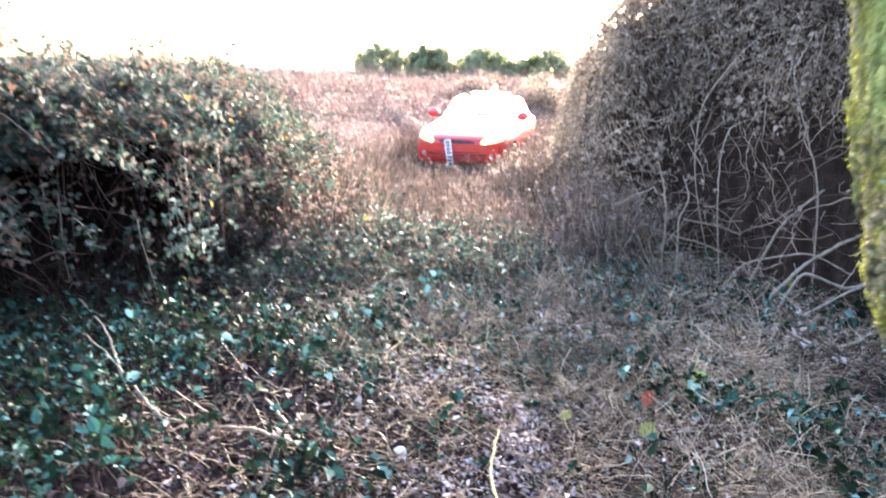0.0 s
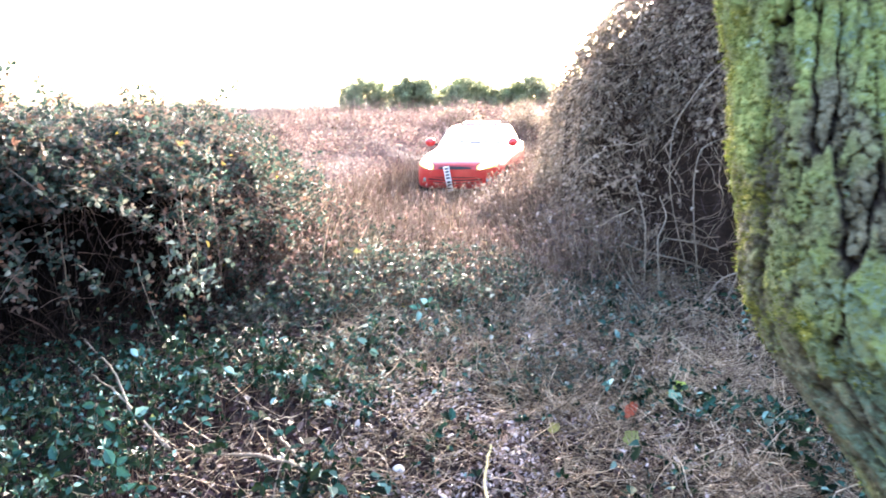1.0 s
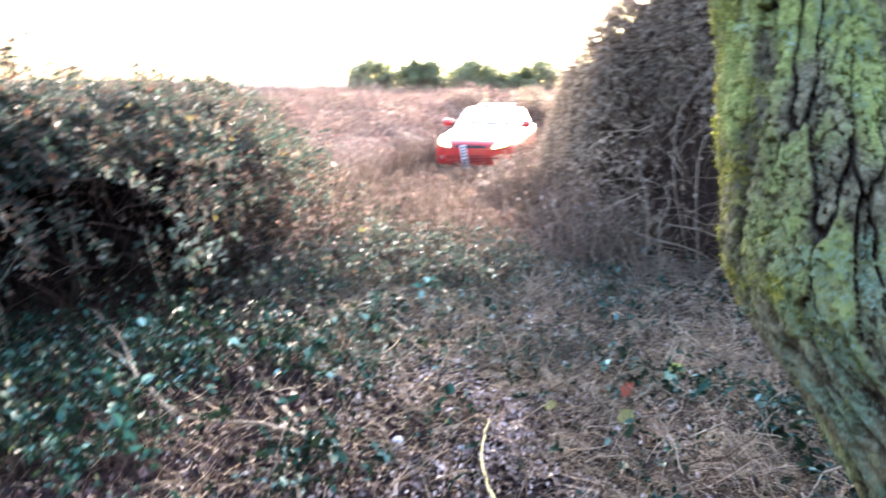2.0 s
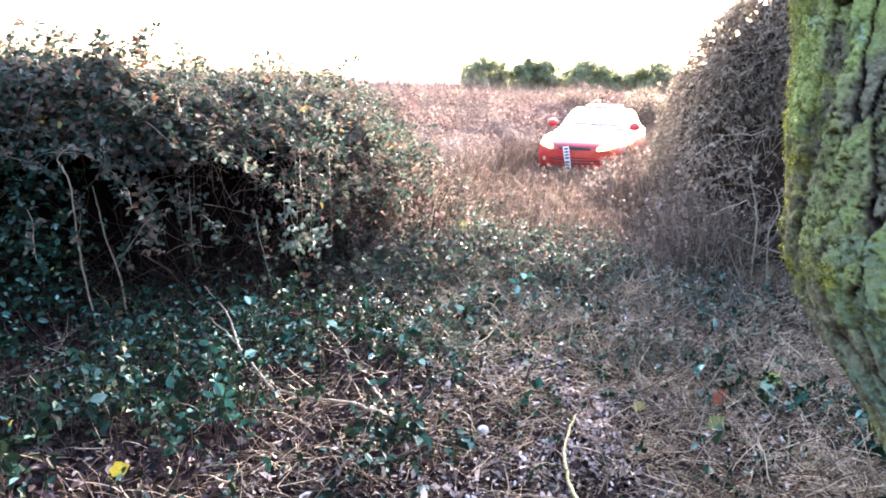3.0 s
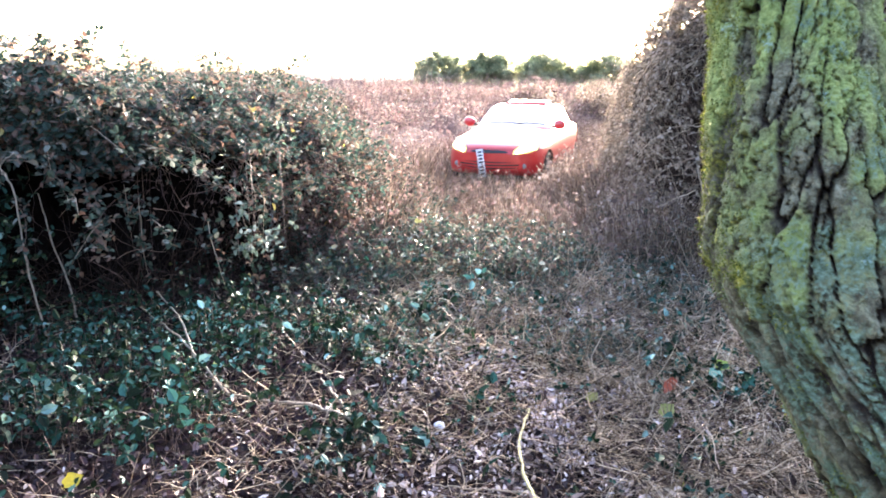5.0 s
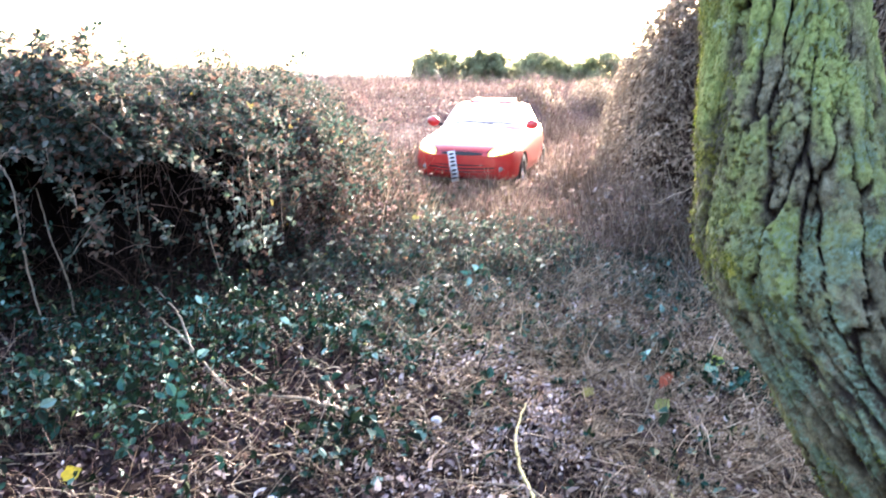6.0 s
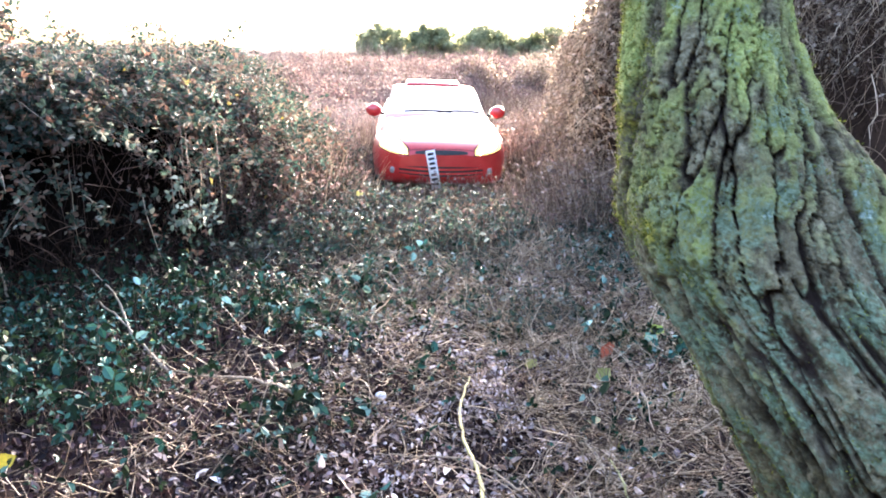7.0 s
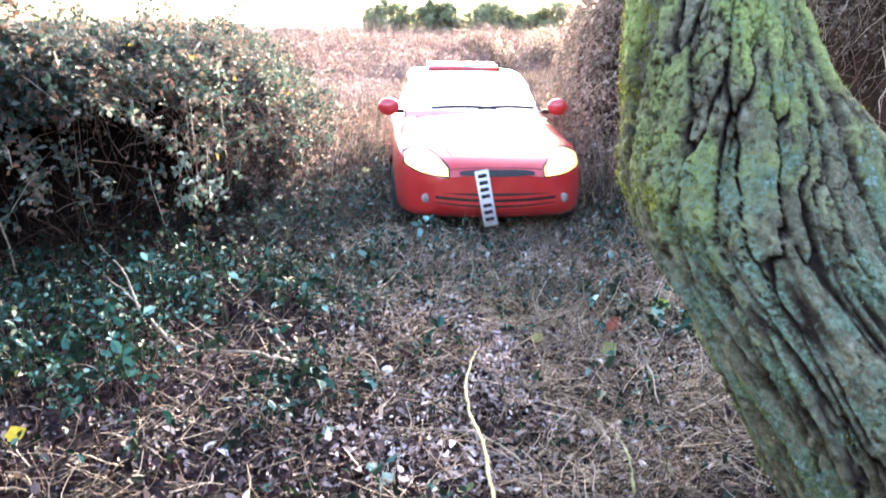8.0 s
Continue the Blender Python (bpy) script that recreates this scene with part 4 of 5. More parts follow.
# ---- the leaning tree ----
def bark_material():
    m, n, l, p = nodes_of("bark", 0.85, 0.3)
    co = n.new("ShaderNodeTexCoord")

    def tex(scale, detail=4, rough=0.6):
        t = n.new("ShaderNodeTexNoise")
        t.inputs["Scale"].default_value, t.inputs["Detail"].default_value, t.inputs["Roughness"].default_value = scale, detail, rough
        l.new(co.outputs["Object"], t.inputs["Vector"])
        return t

    def attr(name):
        a = n.new("ShaderNodeAttribute")
        a.attribute_name = name
        return a.outputs["Fac"]

    def mixed(fac, a, b):
        x = n.new("ShaderNodeMix")
        x.data_type = 'RGBA'
        l.new(fac, x.inputs[0])
        for end, value in ((x.inputs[6], a), (x.inputs[7], b)):
            if isinstance(value, tuple):
                end.default_value = (*value, 1)
            else:
                l.new(value, end)
        return x.outputs[2]

    def mask(a, b, lo, hi):
        s = n.new("ShaderNodeMath")
        s.operation = 'MULTIPLY_ADD'
        s.inputs[1].default_value = 0.7
        l.new(b, s.inputs[0])
        l.new(a, s.inputs[2])
        r = n.new("ShaderNodeMapRange")
        r.inputs["From Min"].default_value, r.inputs["From Max"].default_value = lo, hi
        l.new(s.outputs[0], r.inputs[0])
        return r.outputs[0]

    fine, mid, big = tex(160), tex(38, 9, 0.78), tex(9)
    plate = ramp_of(n, [(0.36, (0.075, 0.064, 0.036)), (0.50, (0.24, 0.225, 0.132)), (0.64, (0.50, 0.475, 0.315))])
    l.new(mid.outputs[0], plate.inputs[0])
    # brown inner bark, dark enough to paint crevice shade too
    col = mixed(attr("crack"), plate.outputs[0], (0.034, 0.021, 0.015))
    green = ramp_of(n, [(0.3, (0.24, 0.32, 0.08)), (0.7, (0.58, 0.69, 0.23))])
    l.new(fine.outputs[0], green.inputs[0])
    col = mixed(mask(attr("moss"), mid.outputs[0], 0.62, 0.98), col, green.outputs[0])
    teal = ramp_of(n, [(0.35, (0.10, 0.175, 0.10)), (0.7, (0.33, 0.46, 0.31))])
    l.new(fine.outputs[0], teal.inputs[0])
    col = mixed(mask(attr("lichen"), fine.outputs[0], 0.72, 0.92), col, teal.outputs[0])
    yellow = ramp_of(n, [(0.3, (0.28, 0.29, 0.04)), (0.7, (0.62, 0.60, 0.13))])
    l.new(fine.outputs[0], yellow.inputs[0])
    col = mixed(mask(attr("yellow"), fine.outputs[0], 0.7, 0.95), col, yellow.outputs[0])
    blue = ramp_of(n, [(0.35, (0.28, 0.46, 0.40)), (0.7, (0.56, 0.74, 0.68))])
    l.new(fine.outputs[0], blue.inputs[0])
    col = mixed(mask(attr("blue"), fine.outputs[0], 0.75, 0.95), col, blue.outputs[0])
    ochre = mixed(fine.outputs[0], (0.42, 0.26, 0.02), (0.70, 0.48, 0.04))
    col = mixed(mask(attr("ochre"), fine.outputs[0], 0.75, 0.95), col, ochre)
    l.new(col, p.inputs["Base Color"])
    bp = n.new("ShaderNodeBump")
    bp.inputs["Strength"].default_value, bp.inputs["Distance"].default_value = 0.9, 0.008
    l.new(fine.outputs[0], bp.inputs["Height"])
    flake = n.new("ShaderNodeBump")
    flake.inputs["Strength"].default_value, flake.inputs["Distance"].default_value = 0.9, 0.016
    l.new(mid.outputs[0], flake.inputs["Height"])
    l.new(flake.outputs[0], bp.inputs["Normal"])
    l.new(bp.outputs[0], p.inputs["Normal"])
    return m


AXIS = np.array([  # height, x, y, radius across
    (-0.15, 1.80, -0.58, 0.34), (0.15, 1.60, -0.53, 0.27), (0.5, 1.34, -0.42, 0.235), (0.9, 1.08, -0.27, 0.215), (1.2, 0.89, -0.13, 0.205), (1.28, 0.842, -0.12, 0.202), (1.36, 0.795, -0.08, 0.20), (1.42, 0.757, -0.025, 0.197),
    (1.48, 0.713, 0.045, 0.191), (1.56, 0.673, 0.095, 0.178), (1.65, 0.657, 0.14, 0.16), (1.75, 0.634, 0.19, 0.136), (1.85, 0.637, 0.26, 0.126), (2.0, 0.63, 0.35, 0.121), (2.2, 0.61, 0.45, 0.118), (3.0, 0.52, 0.75, 0.112), (4.6, 0.40, 1.1, 0.10)])


def trunk_mesh(around=360, up=720):
    z = np.concatenate([np.linspace(-0.15, 0.85, 130, endpoint=False), np.linspace(0.85, 2.15, up - 230, endpoint=False), np.linspace(2.15, 4.6, 100), [4.6, 4.6, 4.6]])
    zs = AXIS[:, 0]
    soft = [np.interp(z, zs, AXIS[:, c]) for c in (1, 2, 3)]
    kern = np.ones(23) / 23
    soft = [np.convolve(np.pad(s, 11, mode="edge"), kern, "valid") for s in soft]
    ang = np.linspace(0, 2 * np.pi, around, endpoint=False)
    A, Zg = np.meshgrid(ang, z)
    cx, cy, r = [s[:, None] for s in soft]
    # bark plates: distance from wandering cracks that run with the grain and spiral a little
    turn = np.where(Zg > 1.5, -1.9 * (np.minimum(Zg, 2.3) - 1.5), 0.0)
    turn = np.apply_along_axis(lambda c: np.convolve(np.pad(c, 30, mode="edge"), np.ones(61) / 61, "valid"), 0, turn)
    B = np.mod(A - np.pi / 2, 2 * np.pi) + turn
    warp = 0.55 * (fbm(B * 3, Zg * 3, 91) - 0.5) + 0.12 * (fbm(B * 9, Zg * 26, 90) - 0.5)

    def plates(fa, fz, seed, jag):
        """Long angular plates: nearness to the border between them, and a random value for each."""
        U = (B + warp * 0.22) * fa + 1.2 * jag * (fbm(B * fa * 3, Zg * fz * 6, seed + 5) - 0.5)
        W = np.where(Zg < 1.45, 0.5 * (Zg - 1.45), Zg - 1.45) * fz + 40 + jag * (fbm(B * fa * 3, Zg * fz * 5, seed + 6) - 0.5)
        iu, iw = np.floor(U).astype(np.int64), np.floor(W).astype(np.int64)
        f1, f2, who = np.full(U.shape, 9.0), np.full(U.shape, 9.0), np.zeros(U.shape)
        for du in (-1, 0, 1):
            for dw in (-1, 0, 1):
                cu, cw = iu + du, iw + dw
                dist = np.hypot(cu + lattice(cu, cw, seed) - U, cw + lattice(cu, cw, seed + 1) - W)
                nearer = dist < f1
                f2 = np.where(nearer, f1, np.minimum(f2, dist))
                who = np.where(nearer, lattice(cu, cw, seed + 2), who)
                f1 = np.where(nearer, dist, f1)
        return f2 - f1, who

    edge, who = plates(4.1, 4.2, 92, 0.36)
    edge2, who2 = plates(7.0, 24.0, 192, 0.6)
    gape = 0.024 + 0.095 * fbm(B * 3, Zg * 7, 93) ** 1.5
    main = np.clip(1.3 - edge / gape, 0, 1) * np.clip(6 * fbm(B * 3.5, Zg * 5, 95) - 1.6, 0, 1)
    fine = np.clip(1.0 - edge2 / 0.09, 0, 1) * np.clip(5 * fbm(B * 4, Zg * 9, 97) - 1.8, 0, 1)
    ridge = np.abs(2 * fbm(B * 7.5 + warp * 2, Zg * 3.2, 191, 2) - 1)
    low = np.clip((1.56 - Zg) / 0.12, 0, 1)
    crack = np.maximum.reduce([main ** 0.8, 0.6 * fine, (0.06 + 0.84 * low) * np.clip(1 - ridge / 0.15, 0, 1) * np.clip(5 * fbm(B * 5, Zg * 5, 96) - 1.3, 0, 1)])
    streak = fbm(B * 16, Zg * 30, 88)
    lump = 0.018 * (fbm(np.cos(A) * 1.5 + 3, Zg * 4 + np.sin(A) * 1.5, 98) - 0.5) + 0.014 * (who - 0.5) + 0.005 * (who2 - 0.5) + (0.004 + 0.020 * low) * (np.clip(ridge, 0, 0.5) - 0.2) + 0.007 * (streak - 0.5) + 0.007 * (fbm(B * 26, Zg * 140, 100) - 0.5)
    knot = 0.012 * np.exp(-((A - np.pi * 1.28) / 0.35) ** 2 - ((Zg - 1.53) / 0.05) ** 2) + 0.03 * np.exp(-((A - np.pi * 1.85) / 0.4) ** 2 - ((Zg - 1.60) / 0.07) ** 2)
    R = r + lump + knot - 0.016 * crack
    flare = np.clip(0.35 - Zg, 0, 1) * 0.25 * (0.6 + 0.8 * np.cos(A * 5 + 1) ** 2)
    R = R + flare
    R[-3:] *= np.array([[0.66], [0.33], [0.01]])
    X, Y = cx + 0.015 + R * np.cos(A), cy + 0.07 + R * np.sin(A) * 1.22
    V = np.stack([X, Y, Zg + 0 * X], -1)
    idx = np.arange(V.shape[0] * around).reshape(V.shape[0], around)
    nx = np.roll(idx, -1, 1)
    f = np.stack([idx[:-1], nx[:-1], nx[1:], idx[1:]], -1).reshape(-1, 4)
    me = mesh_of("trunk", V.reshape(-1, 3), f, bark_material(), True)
    P = V.reshape(-1, 3)

    def spot(c, rad):
        return np.clip(1.25 - np.linalg.norm((P - np.array(c)) / np.array(rad), axis=1), 0, 1)

    big = fbm(B * 1.6, Zg * 9, 101).ravel()
    med = fbm(B * 6, Zg * 36, 102).ravel()
    leftish = np.clip(-np.cos(A) * 0.9 + 0.0, 0, 1).ravel()
    height = np.clip((Zg.ravel() - 1.45) / 0.35, 0, 1)
    open_face = 1 - crack.ravel()
    # crack also carries painted shade along the fissures and grooves
    data = {
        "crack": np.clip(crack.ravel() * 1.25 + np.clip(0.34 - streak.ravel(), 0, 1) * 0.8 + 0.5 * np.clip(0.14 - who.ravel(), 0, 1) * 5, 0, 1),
        "moss": (0.13 + 0.16 * (1 - height) * np.clip(2.5 * big - 0.6, 0, 1) + 0.46 * height * np.clip(2.8 * big - 0.65 + 0.25 * np.cos(A).ravel(), 0, 1.3) + 0.12 * (med - 0.5) + 0.20 * (who2.ravel() - 0.5) + 0.25 * (who.ravel() - 0.5)) * (0.35 + 0.65 * open_face),
        "lichen": (0.60 * med + 0.14 * (1 - height) + 0.35 * (big - 0.5)) * (0.4 + 0.6 * open_face) - 0.02,
        "yellow": 0.42 * np.clip(leftish * 1.6 - 0.7, 0, 1) * np.clip((Zg.ravel() - 1.44) / 0.1, 0.25, 1) + 0.75 * (med - 0.42) + 0.6 * spot((0.50, 0.0, 1.548), (0.03, 0.09, 0.024)),
        "blue": np.maximum.reduce([spot((0.518, -0.002, 1.672), (0.022, 0.1, 0.016)), spot((0.508, 0.13, 1.785), (0.022, 0.14, 0.05)), 0.9 * spot((0.541, -0.027, 1.608), (0.02, 0.08, 0.014)), 0.8 * spot((0.55, -0.03, 1.69), (0.015, 0.1, 0.012)), 0.85 * spot((0.53, 0.2, 1.88), (0.03, 0.16, 0.05)), 0.8 * spot((0.575, 0.14, 1.845), (0.018, 0.12, 0.03)), 0.7 * np.clip((med - 0.73) * 8, 0, 1)]) * 0.75,
        "ochre": np.maximum(spot((0.515, 0.078, 1.747), (0.018, 0.1, 0.026)), 0.9 * spot((0.539, -0.047, 1.594), (0.014, 0.08, 0.010))) * 0.75,
    }
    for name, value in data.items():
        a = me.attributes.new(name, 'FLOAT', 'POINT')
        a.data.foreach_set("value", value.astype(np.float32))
    # tufts of moss on the knots and along the flank
    nrm = unit(np.cross(np.roll(V, -1, 1) - np.roll(V, 1, 1), np.gradient(V, axis=0))).reshape(-1, 3)
    weight = np.clip(data["yellow"] - 0.12, 0, 1) + 0.1 * np.clip(data["moss"] - 0.55, 0, 1) + 1.5 * spot((0.50, 0.0, 1.548), (0.03, 0.09, 0.024))
    weight = weight * ((P[:, 2] > 0.9) & (P[:, 2] < 2.2) & (P[:, 1] < 0.8))
    pick = rng.choice(len(P), 16000, p=weight / weight.sum())
    base = P[pick] + 0.002 * rng.normal(size=(16000, 3))
    v, f = leaf_arrays(base, nrm[pick] + 0.7 * rng.normal(size=(16000, 3)), rng.normal(size=(16000, 3)), rng.uniform(0.002, 0.0055, 16000), 0.4)
    return me, mesh_of("moss", v, f, leaf_material("moss", [(0.0, (0.09, 0.13, 0.03)), (0.6, (0.22, 0.27, 0.05)), (1.0, (0.42, 0.42, 0.09))], 0.8, 0.3, 0.2, 60))


def leaning_tree():
    tree = thing("tree", "leaning tree with deeply furrowed bark, green moss and lichen", "tree", at=(1.65, -0.5, 0))
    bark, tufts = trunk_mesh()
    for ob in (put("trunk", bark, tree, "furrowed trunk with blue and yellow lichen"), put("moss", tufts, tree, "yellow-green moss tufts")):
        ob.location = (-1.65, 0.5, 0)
    return tree


leaning_tree()


# ---- far trees ----
def far_tree(x, y, w, h):
    tree = thing("tree", "round-topped green tree far across the field", "tree", "trees along the far edge of the field", (x, y, 0))
    s = np.zeros((9, 3))
    s[:, 2] = 0.0
    limbs = twig_paths(np.repeat([[0, 0, 0.9]], 9, 0) + 0, UP * 1.1 + 0.6 * rng.normal(size=(9, 3)), np.full(9, h * 0.55), 6, 0.15)
    put("limbs", mesh_of("limbs", *tube_arrays(limbs, np.full((9, 1), 0.06) * np.linspace(1, 0.3, 6)[None], 5), BRANCH), tree)
    stem = np.stack([np.array([[0, 0, -0.1], [0.03, 0, 0.5], [0, 0.02, 1.1]])])
    put("trunk", mesh_of("trunk", *tube_arrays(stem, np.array([[0.16, 0.12, 0.09]]), 8), BRANCH), tree)
    clumps = rng.normal(size=(130, 3))
    clumps = unit(clumps) * (0.35 + 0.65 * rng.random((130, 1)) ** 0.6)
    clumps = clumps * np.array([w / 2 * 0.86, w / 2 * 0.86, h * 0.42]) + np.array([0, 0, h * 0.58])
    p = (clumps[:, None] + unit(rng.normal(size=(130, 84, 3))) * (rng.random((130, 84, 1)) ** 0.4) * rng.uniform(0.25, 0.45, (130, 1, 1))).reshape(-1, 3)
    put("crown", leaf_mesh("crown", p, UP + 0.9 * rng.normal(size=p.shape), rng.uniform(0.11, 0.2, len(p)), TREE_LEAF, 2), tree)
    return tree


for x, y, w, h in ((-6.9, 60, 4.5, 3.45), (-3.2, 60.5, 4.5, 3.5), (0.75, 61, 4.9, 3.45), (5.0, 62, 5.4, 3.45), (9.3, 63, 5.0, 3.3), (13.5, 62, 5.4, 3.4), (-1.3, 66, 3.0, 2.5), (2.9, 67, 3.0, 2.5)):
    far_tree(x, y, w, h)


def dome_bush(x, y, w, h):
    """A rounded dark bush in the scrub behind the car."""
    bush = thing("bush", "rounded dark leafless bush in the scrub", "bush", at=(x, y, 0))
    s = np.repeat([[0.0, 0.0, 0.0]], 1100, 0) + rng.normal(size=(1100, 3)) * np.array([w * 0.14, w * 0.14, 0.0])
    out = unit(rng.normal(size=(1100, 3)) * np.array([1, 1, 0.8]) + UP * 1.1)
    out[:, 2] = np.abs(out[:, 2])
    put("twig_tangle", twig_mesh("twig_tangle", s, out, rng.uniform(0.7, 1.08, 1100) * (w / 2) * (1 + 0.35 * out[:, 2]), rng.uniform(0.003, 0.008, 1100), STEM_BROWN, 6, 0.16), bush)
    p = out[rng.integers(0, 1100, 2600)] * (rng.uniform(0.6, 1.05, (2600, 1)) * w / 2) * np.array([1, 1, 2 * h / w])
    put("leaves", leaf_mesh("leaves", p, UP + rng.normal(size=p.shape), rng.uniform(0.04, 0.08, 2600), VINE_LEAF, 2), bush)


dome_bush(0.1, 23.5, 2.5, 1.62)
dome_bush(2.1, 26, 2.3, 1.75)


def dry_stalk(x, y, h):
    """A tall dead flower stalk with pale seed heads."""
    plant = thing("dry_stalk", "tall pale dead weed stalk with seed heads", "weed", at=(x, y, 0))
    stem = twig_paths(np.array([[0.0, 0.0, 0.0]]), UP[None] + 0.02, np.array([h]), 10, 0.04)
    put("stem", mesh_of("stem", *tube_arrays(stem, np.linspace(0.009, 0.004, 10)[None], 5), STRAW), plant)
    tips = stem[0, 5:].repeat(4, 0) + 0.05 * rng.normal(size=(20, 3))
    put("seed_head", leaf_mesh("seed_head", tips, UP + 0.6 * rng.normal(size=tips.shape), rng.uniform(0.04, 0.08, 20), STRAW, 3), plant)


for x, y, h in ((0.47, 21.4, 1.75), (0.62, 21.6, 1.6), (-2.4, 15.5, 1.5), (-4.6, 17.0, 1.9)):
    dry_stalk(x, y, h)


# ---- unseen belt behind the viewpoint, added to block light ----
def unseen_belt():
    u, v = np.meshgrid(np.linspace(-1, 1, 90), np.linspace(0, 1, 26))
    ang = u * 1.9
    rad = 12 + 1.6 * (fbm(u * 14, v * 5, 111) - 0.5) - 1.5 * v ** 2
    # height sets how much sky light the belt cuts off
    hgt = v * (5.6 + 2.2 * (fbm(u * 6, 0 * v, 112) - 0.5))
    V = np.stack([rad * np.sin(ang), -1 - rad * np.cos(ang), hgt - 0.1], -1)
    idx = np.arange(u.size).reshape(u.shape)
    f = np.stack([idx[:-1, :-1], idx[:-1, 1:], idx[1:, 1:], idx[1:, :-1]], -1).reshape(-1, 4)
    tagged(put("backdrop", mesh_of("backdrop", V.reshape(-1, 3), f, grain_material("blocker_dark", (0.02, 0.025, 0.015), (0.09, 0.085, 0.06), 2, 0.95, 1.0, fine=14), True)), "unseen dark wall blocking light from behind", "wood", kind="structure")


unseen_belt()


# ---- the red coupe ----
PAINT, pn, pl, pp = nodes_of("red_paint", 0.32, 0.5)
pp.inputs["Coat Weight"].default_value, pp.inputs["Coat Roughness"].default_value = 1.0, 0.06
_co, _nz = pn.new("ShaderNodeTexCoord"), pn.new("ShaderNodeTexNoise")
_nz.inputs["Scale"].default_value, _nz.inputs["Detail"].default_value = 5, 6
pl.new(_co.outputs["Object"], _nz.inputs["Vector"])
_rp = ramp_of(pn, [(0.35, (0.52, 0.020, 0.022)), (0.75, (0.62, 0.05, 0.045))])
pl.new(_nz.outputs[0], _rp.inputs[0])
pl.new(_rp.outputs[0], pp.inputs["Base Color"])
BLACK_TRIM = grain_material("black_trim", (0.012, 0.012, 0.012), (0.035, 0.033, 0.032), 30, 0.55, 0.1)
RUBBER = grain_material("tyre_rubber", (0.012, 0.012, 0.012), (0.05, 0.042, 0.036), 25, 0.85, 0.3)
ALLOY = grain_material("dusty_alloy", (0.30, 0.29, 0.28), (0.55, 0.54, 0.52), 30, 0.4, 0.1)
ALLOY.node_tree.nodes["Principled BSDF"].inputs["Metallic"].default_value = 0.8
SEAT_CLOTH = grain_material("seat_cloth", (0.02, 0.02, 0.022), (0.06, 0.06, 0.065), 60, 0.9, 0.2)
PLATE_WHITE = grain_material("plate_white", (0.72, 0.72, 0.72), (0.85, 0.85, 0.84), 20, 0.35, 0.05)
PLATE_DARK = grain_material("plate_dark", (0.010, 0.010, 0.014), (0.03, 0.03, 0.035), 40, 0.4, 0.05)


def glass_material(name, tint):
    m, n, l, p = nodes_of(name)
    clear, gloss, mix, fr = n.new("ShaderNodeBsdfTransparent"), n.new("ShaderNodeBsdfGlossy"), n.new("ShaderNodeMixShader"), n.new("ShaderNodeFresnel")
    clear.inputs[0].default_value, gloss.inputs["Roughness"].default_value = (*tint, 1), 0.03
    fr.inputs["IOR"].default_value = 1.5
    l.new(fr.outputs[0], mix.inputs[0])
    l.new(clear.outputs[0], mix.inputs[1])
    l.new(gloss.outputs[0], mix.inputs[2])
    l.new(mix.outputs[0], n["Material Output"].inputs["Surface"])
    return m


def glow_material(name, colour, strength):
    m, n, l, p = nodes_of(name, 0.2)
    p.inputs["Base Color"].default_value = (0.9, 0.88, 0.82, 1)
    p.inputs["Emission Color"].default_value, p.inputs["Emission Strength"].default_value = (*colour, 1), strength
    return m


GLASS = glass_material("tinted_glass", (0.55, 0.60, 0.58))
# yellow lens rim: the halo round the lit lamp is painted here
LENS_GLOW = glow_material("lens_glow", (1.0, 0.60, 0.17), 0.30)
LENS_GLOW.node_tree.nodes["Principled BSDF"].inputs["Base Color"].default_value = (0.30, 0.22, 0.12, 1)
HEADLIGHT = glow_material("headlight_glow", (1.0, 0.70, 0.34), 36.0)
FOG_GLASS = glass_material("fog_glass", (0.8, 0.8, 0.78))


def grid_mesh(name, V, material, keep=None, smooth=True):
    idx = np.arange(V.shape[0] * V.shape[1]).reshape(V.shape[:2])
    f = np.stack([idx[:-1, :-1], idx[:-1, 1:], idx[1:, 1:], idx[1:, :-1]], -1)
    f = f[keep] if keep is not None else f.reshape(-1, 4)
    used, back = np.unique(f, return_inverse=True)
    return mesh_of(name, V.reshape(-1, 3)[used], back.reshape(f.shape), material, smooth)


def curve(xs, table, k):
    """Smooth interpolation of a column of a station table."""
    t = table[:, 0]
    fine = np.linspace(t[0], t[-1], 400)
    v = np.interp(fine, t, table[:, k])
    w = np.ones(15) / 15
    v = np.convolve(np.pad(v, 7, mode="edge"), w, "valid")
    return np.interp(xs, fine, v)


STATIONS = np.array([  # place along, half width, bottom, shoulder, top
    (-1.99, 0.50, 0.33, 0.55, 0.60), (-1.95, 0.64, 0.26, 0.61, 0.665), (-1.85, 0.745, 0.22, 0.66, 0.725), (-1.65, 0.80, 0.20, 0.71, 0.79), (-1.4, 0.83, 0.19, 0.75, 0.85),
    (-1.0, 0.84, 0.19, 0.78, 0.90), (-0.6, 0.84, 0.19, 0.82, 0.95), (0.0, 0.84, 0.18, 0.85, 0.97), (0.7, 0.84, 0.18, 0.88, 0.98), (1.2, 0.83, 0.19, 0.90, 1.0),
    (1.6, 0.79, 0.23, 0.91, 1.0), (1.85, 0.72, 0.30, 0.87, 0.96), (1.96, 0.62, 0.38, 0.80, 0.88), (1.99, 0.52, 0.44, 0.72, 0.78)])
FRONT_AXLE, REAR_AXLE, WHEEL_R = -1.16, 1.29, 0.295


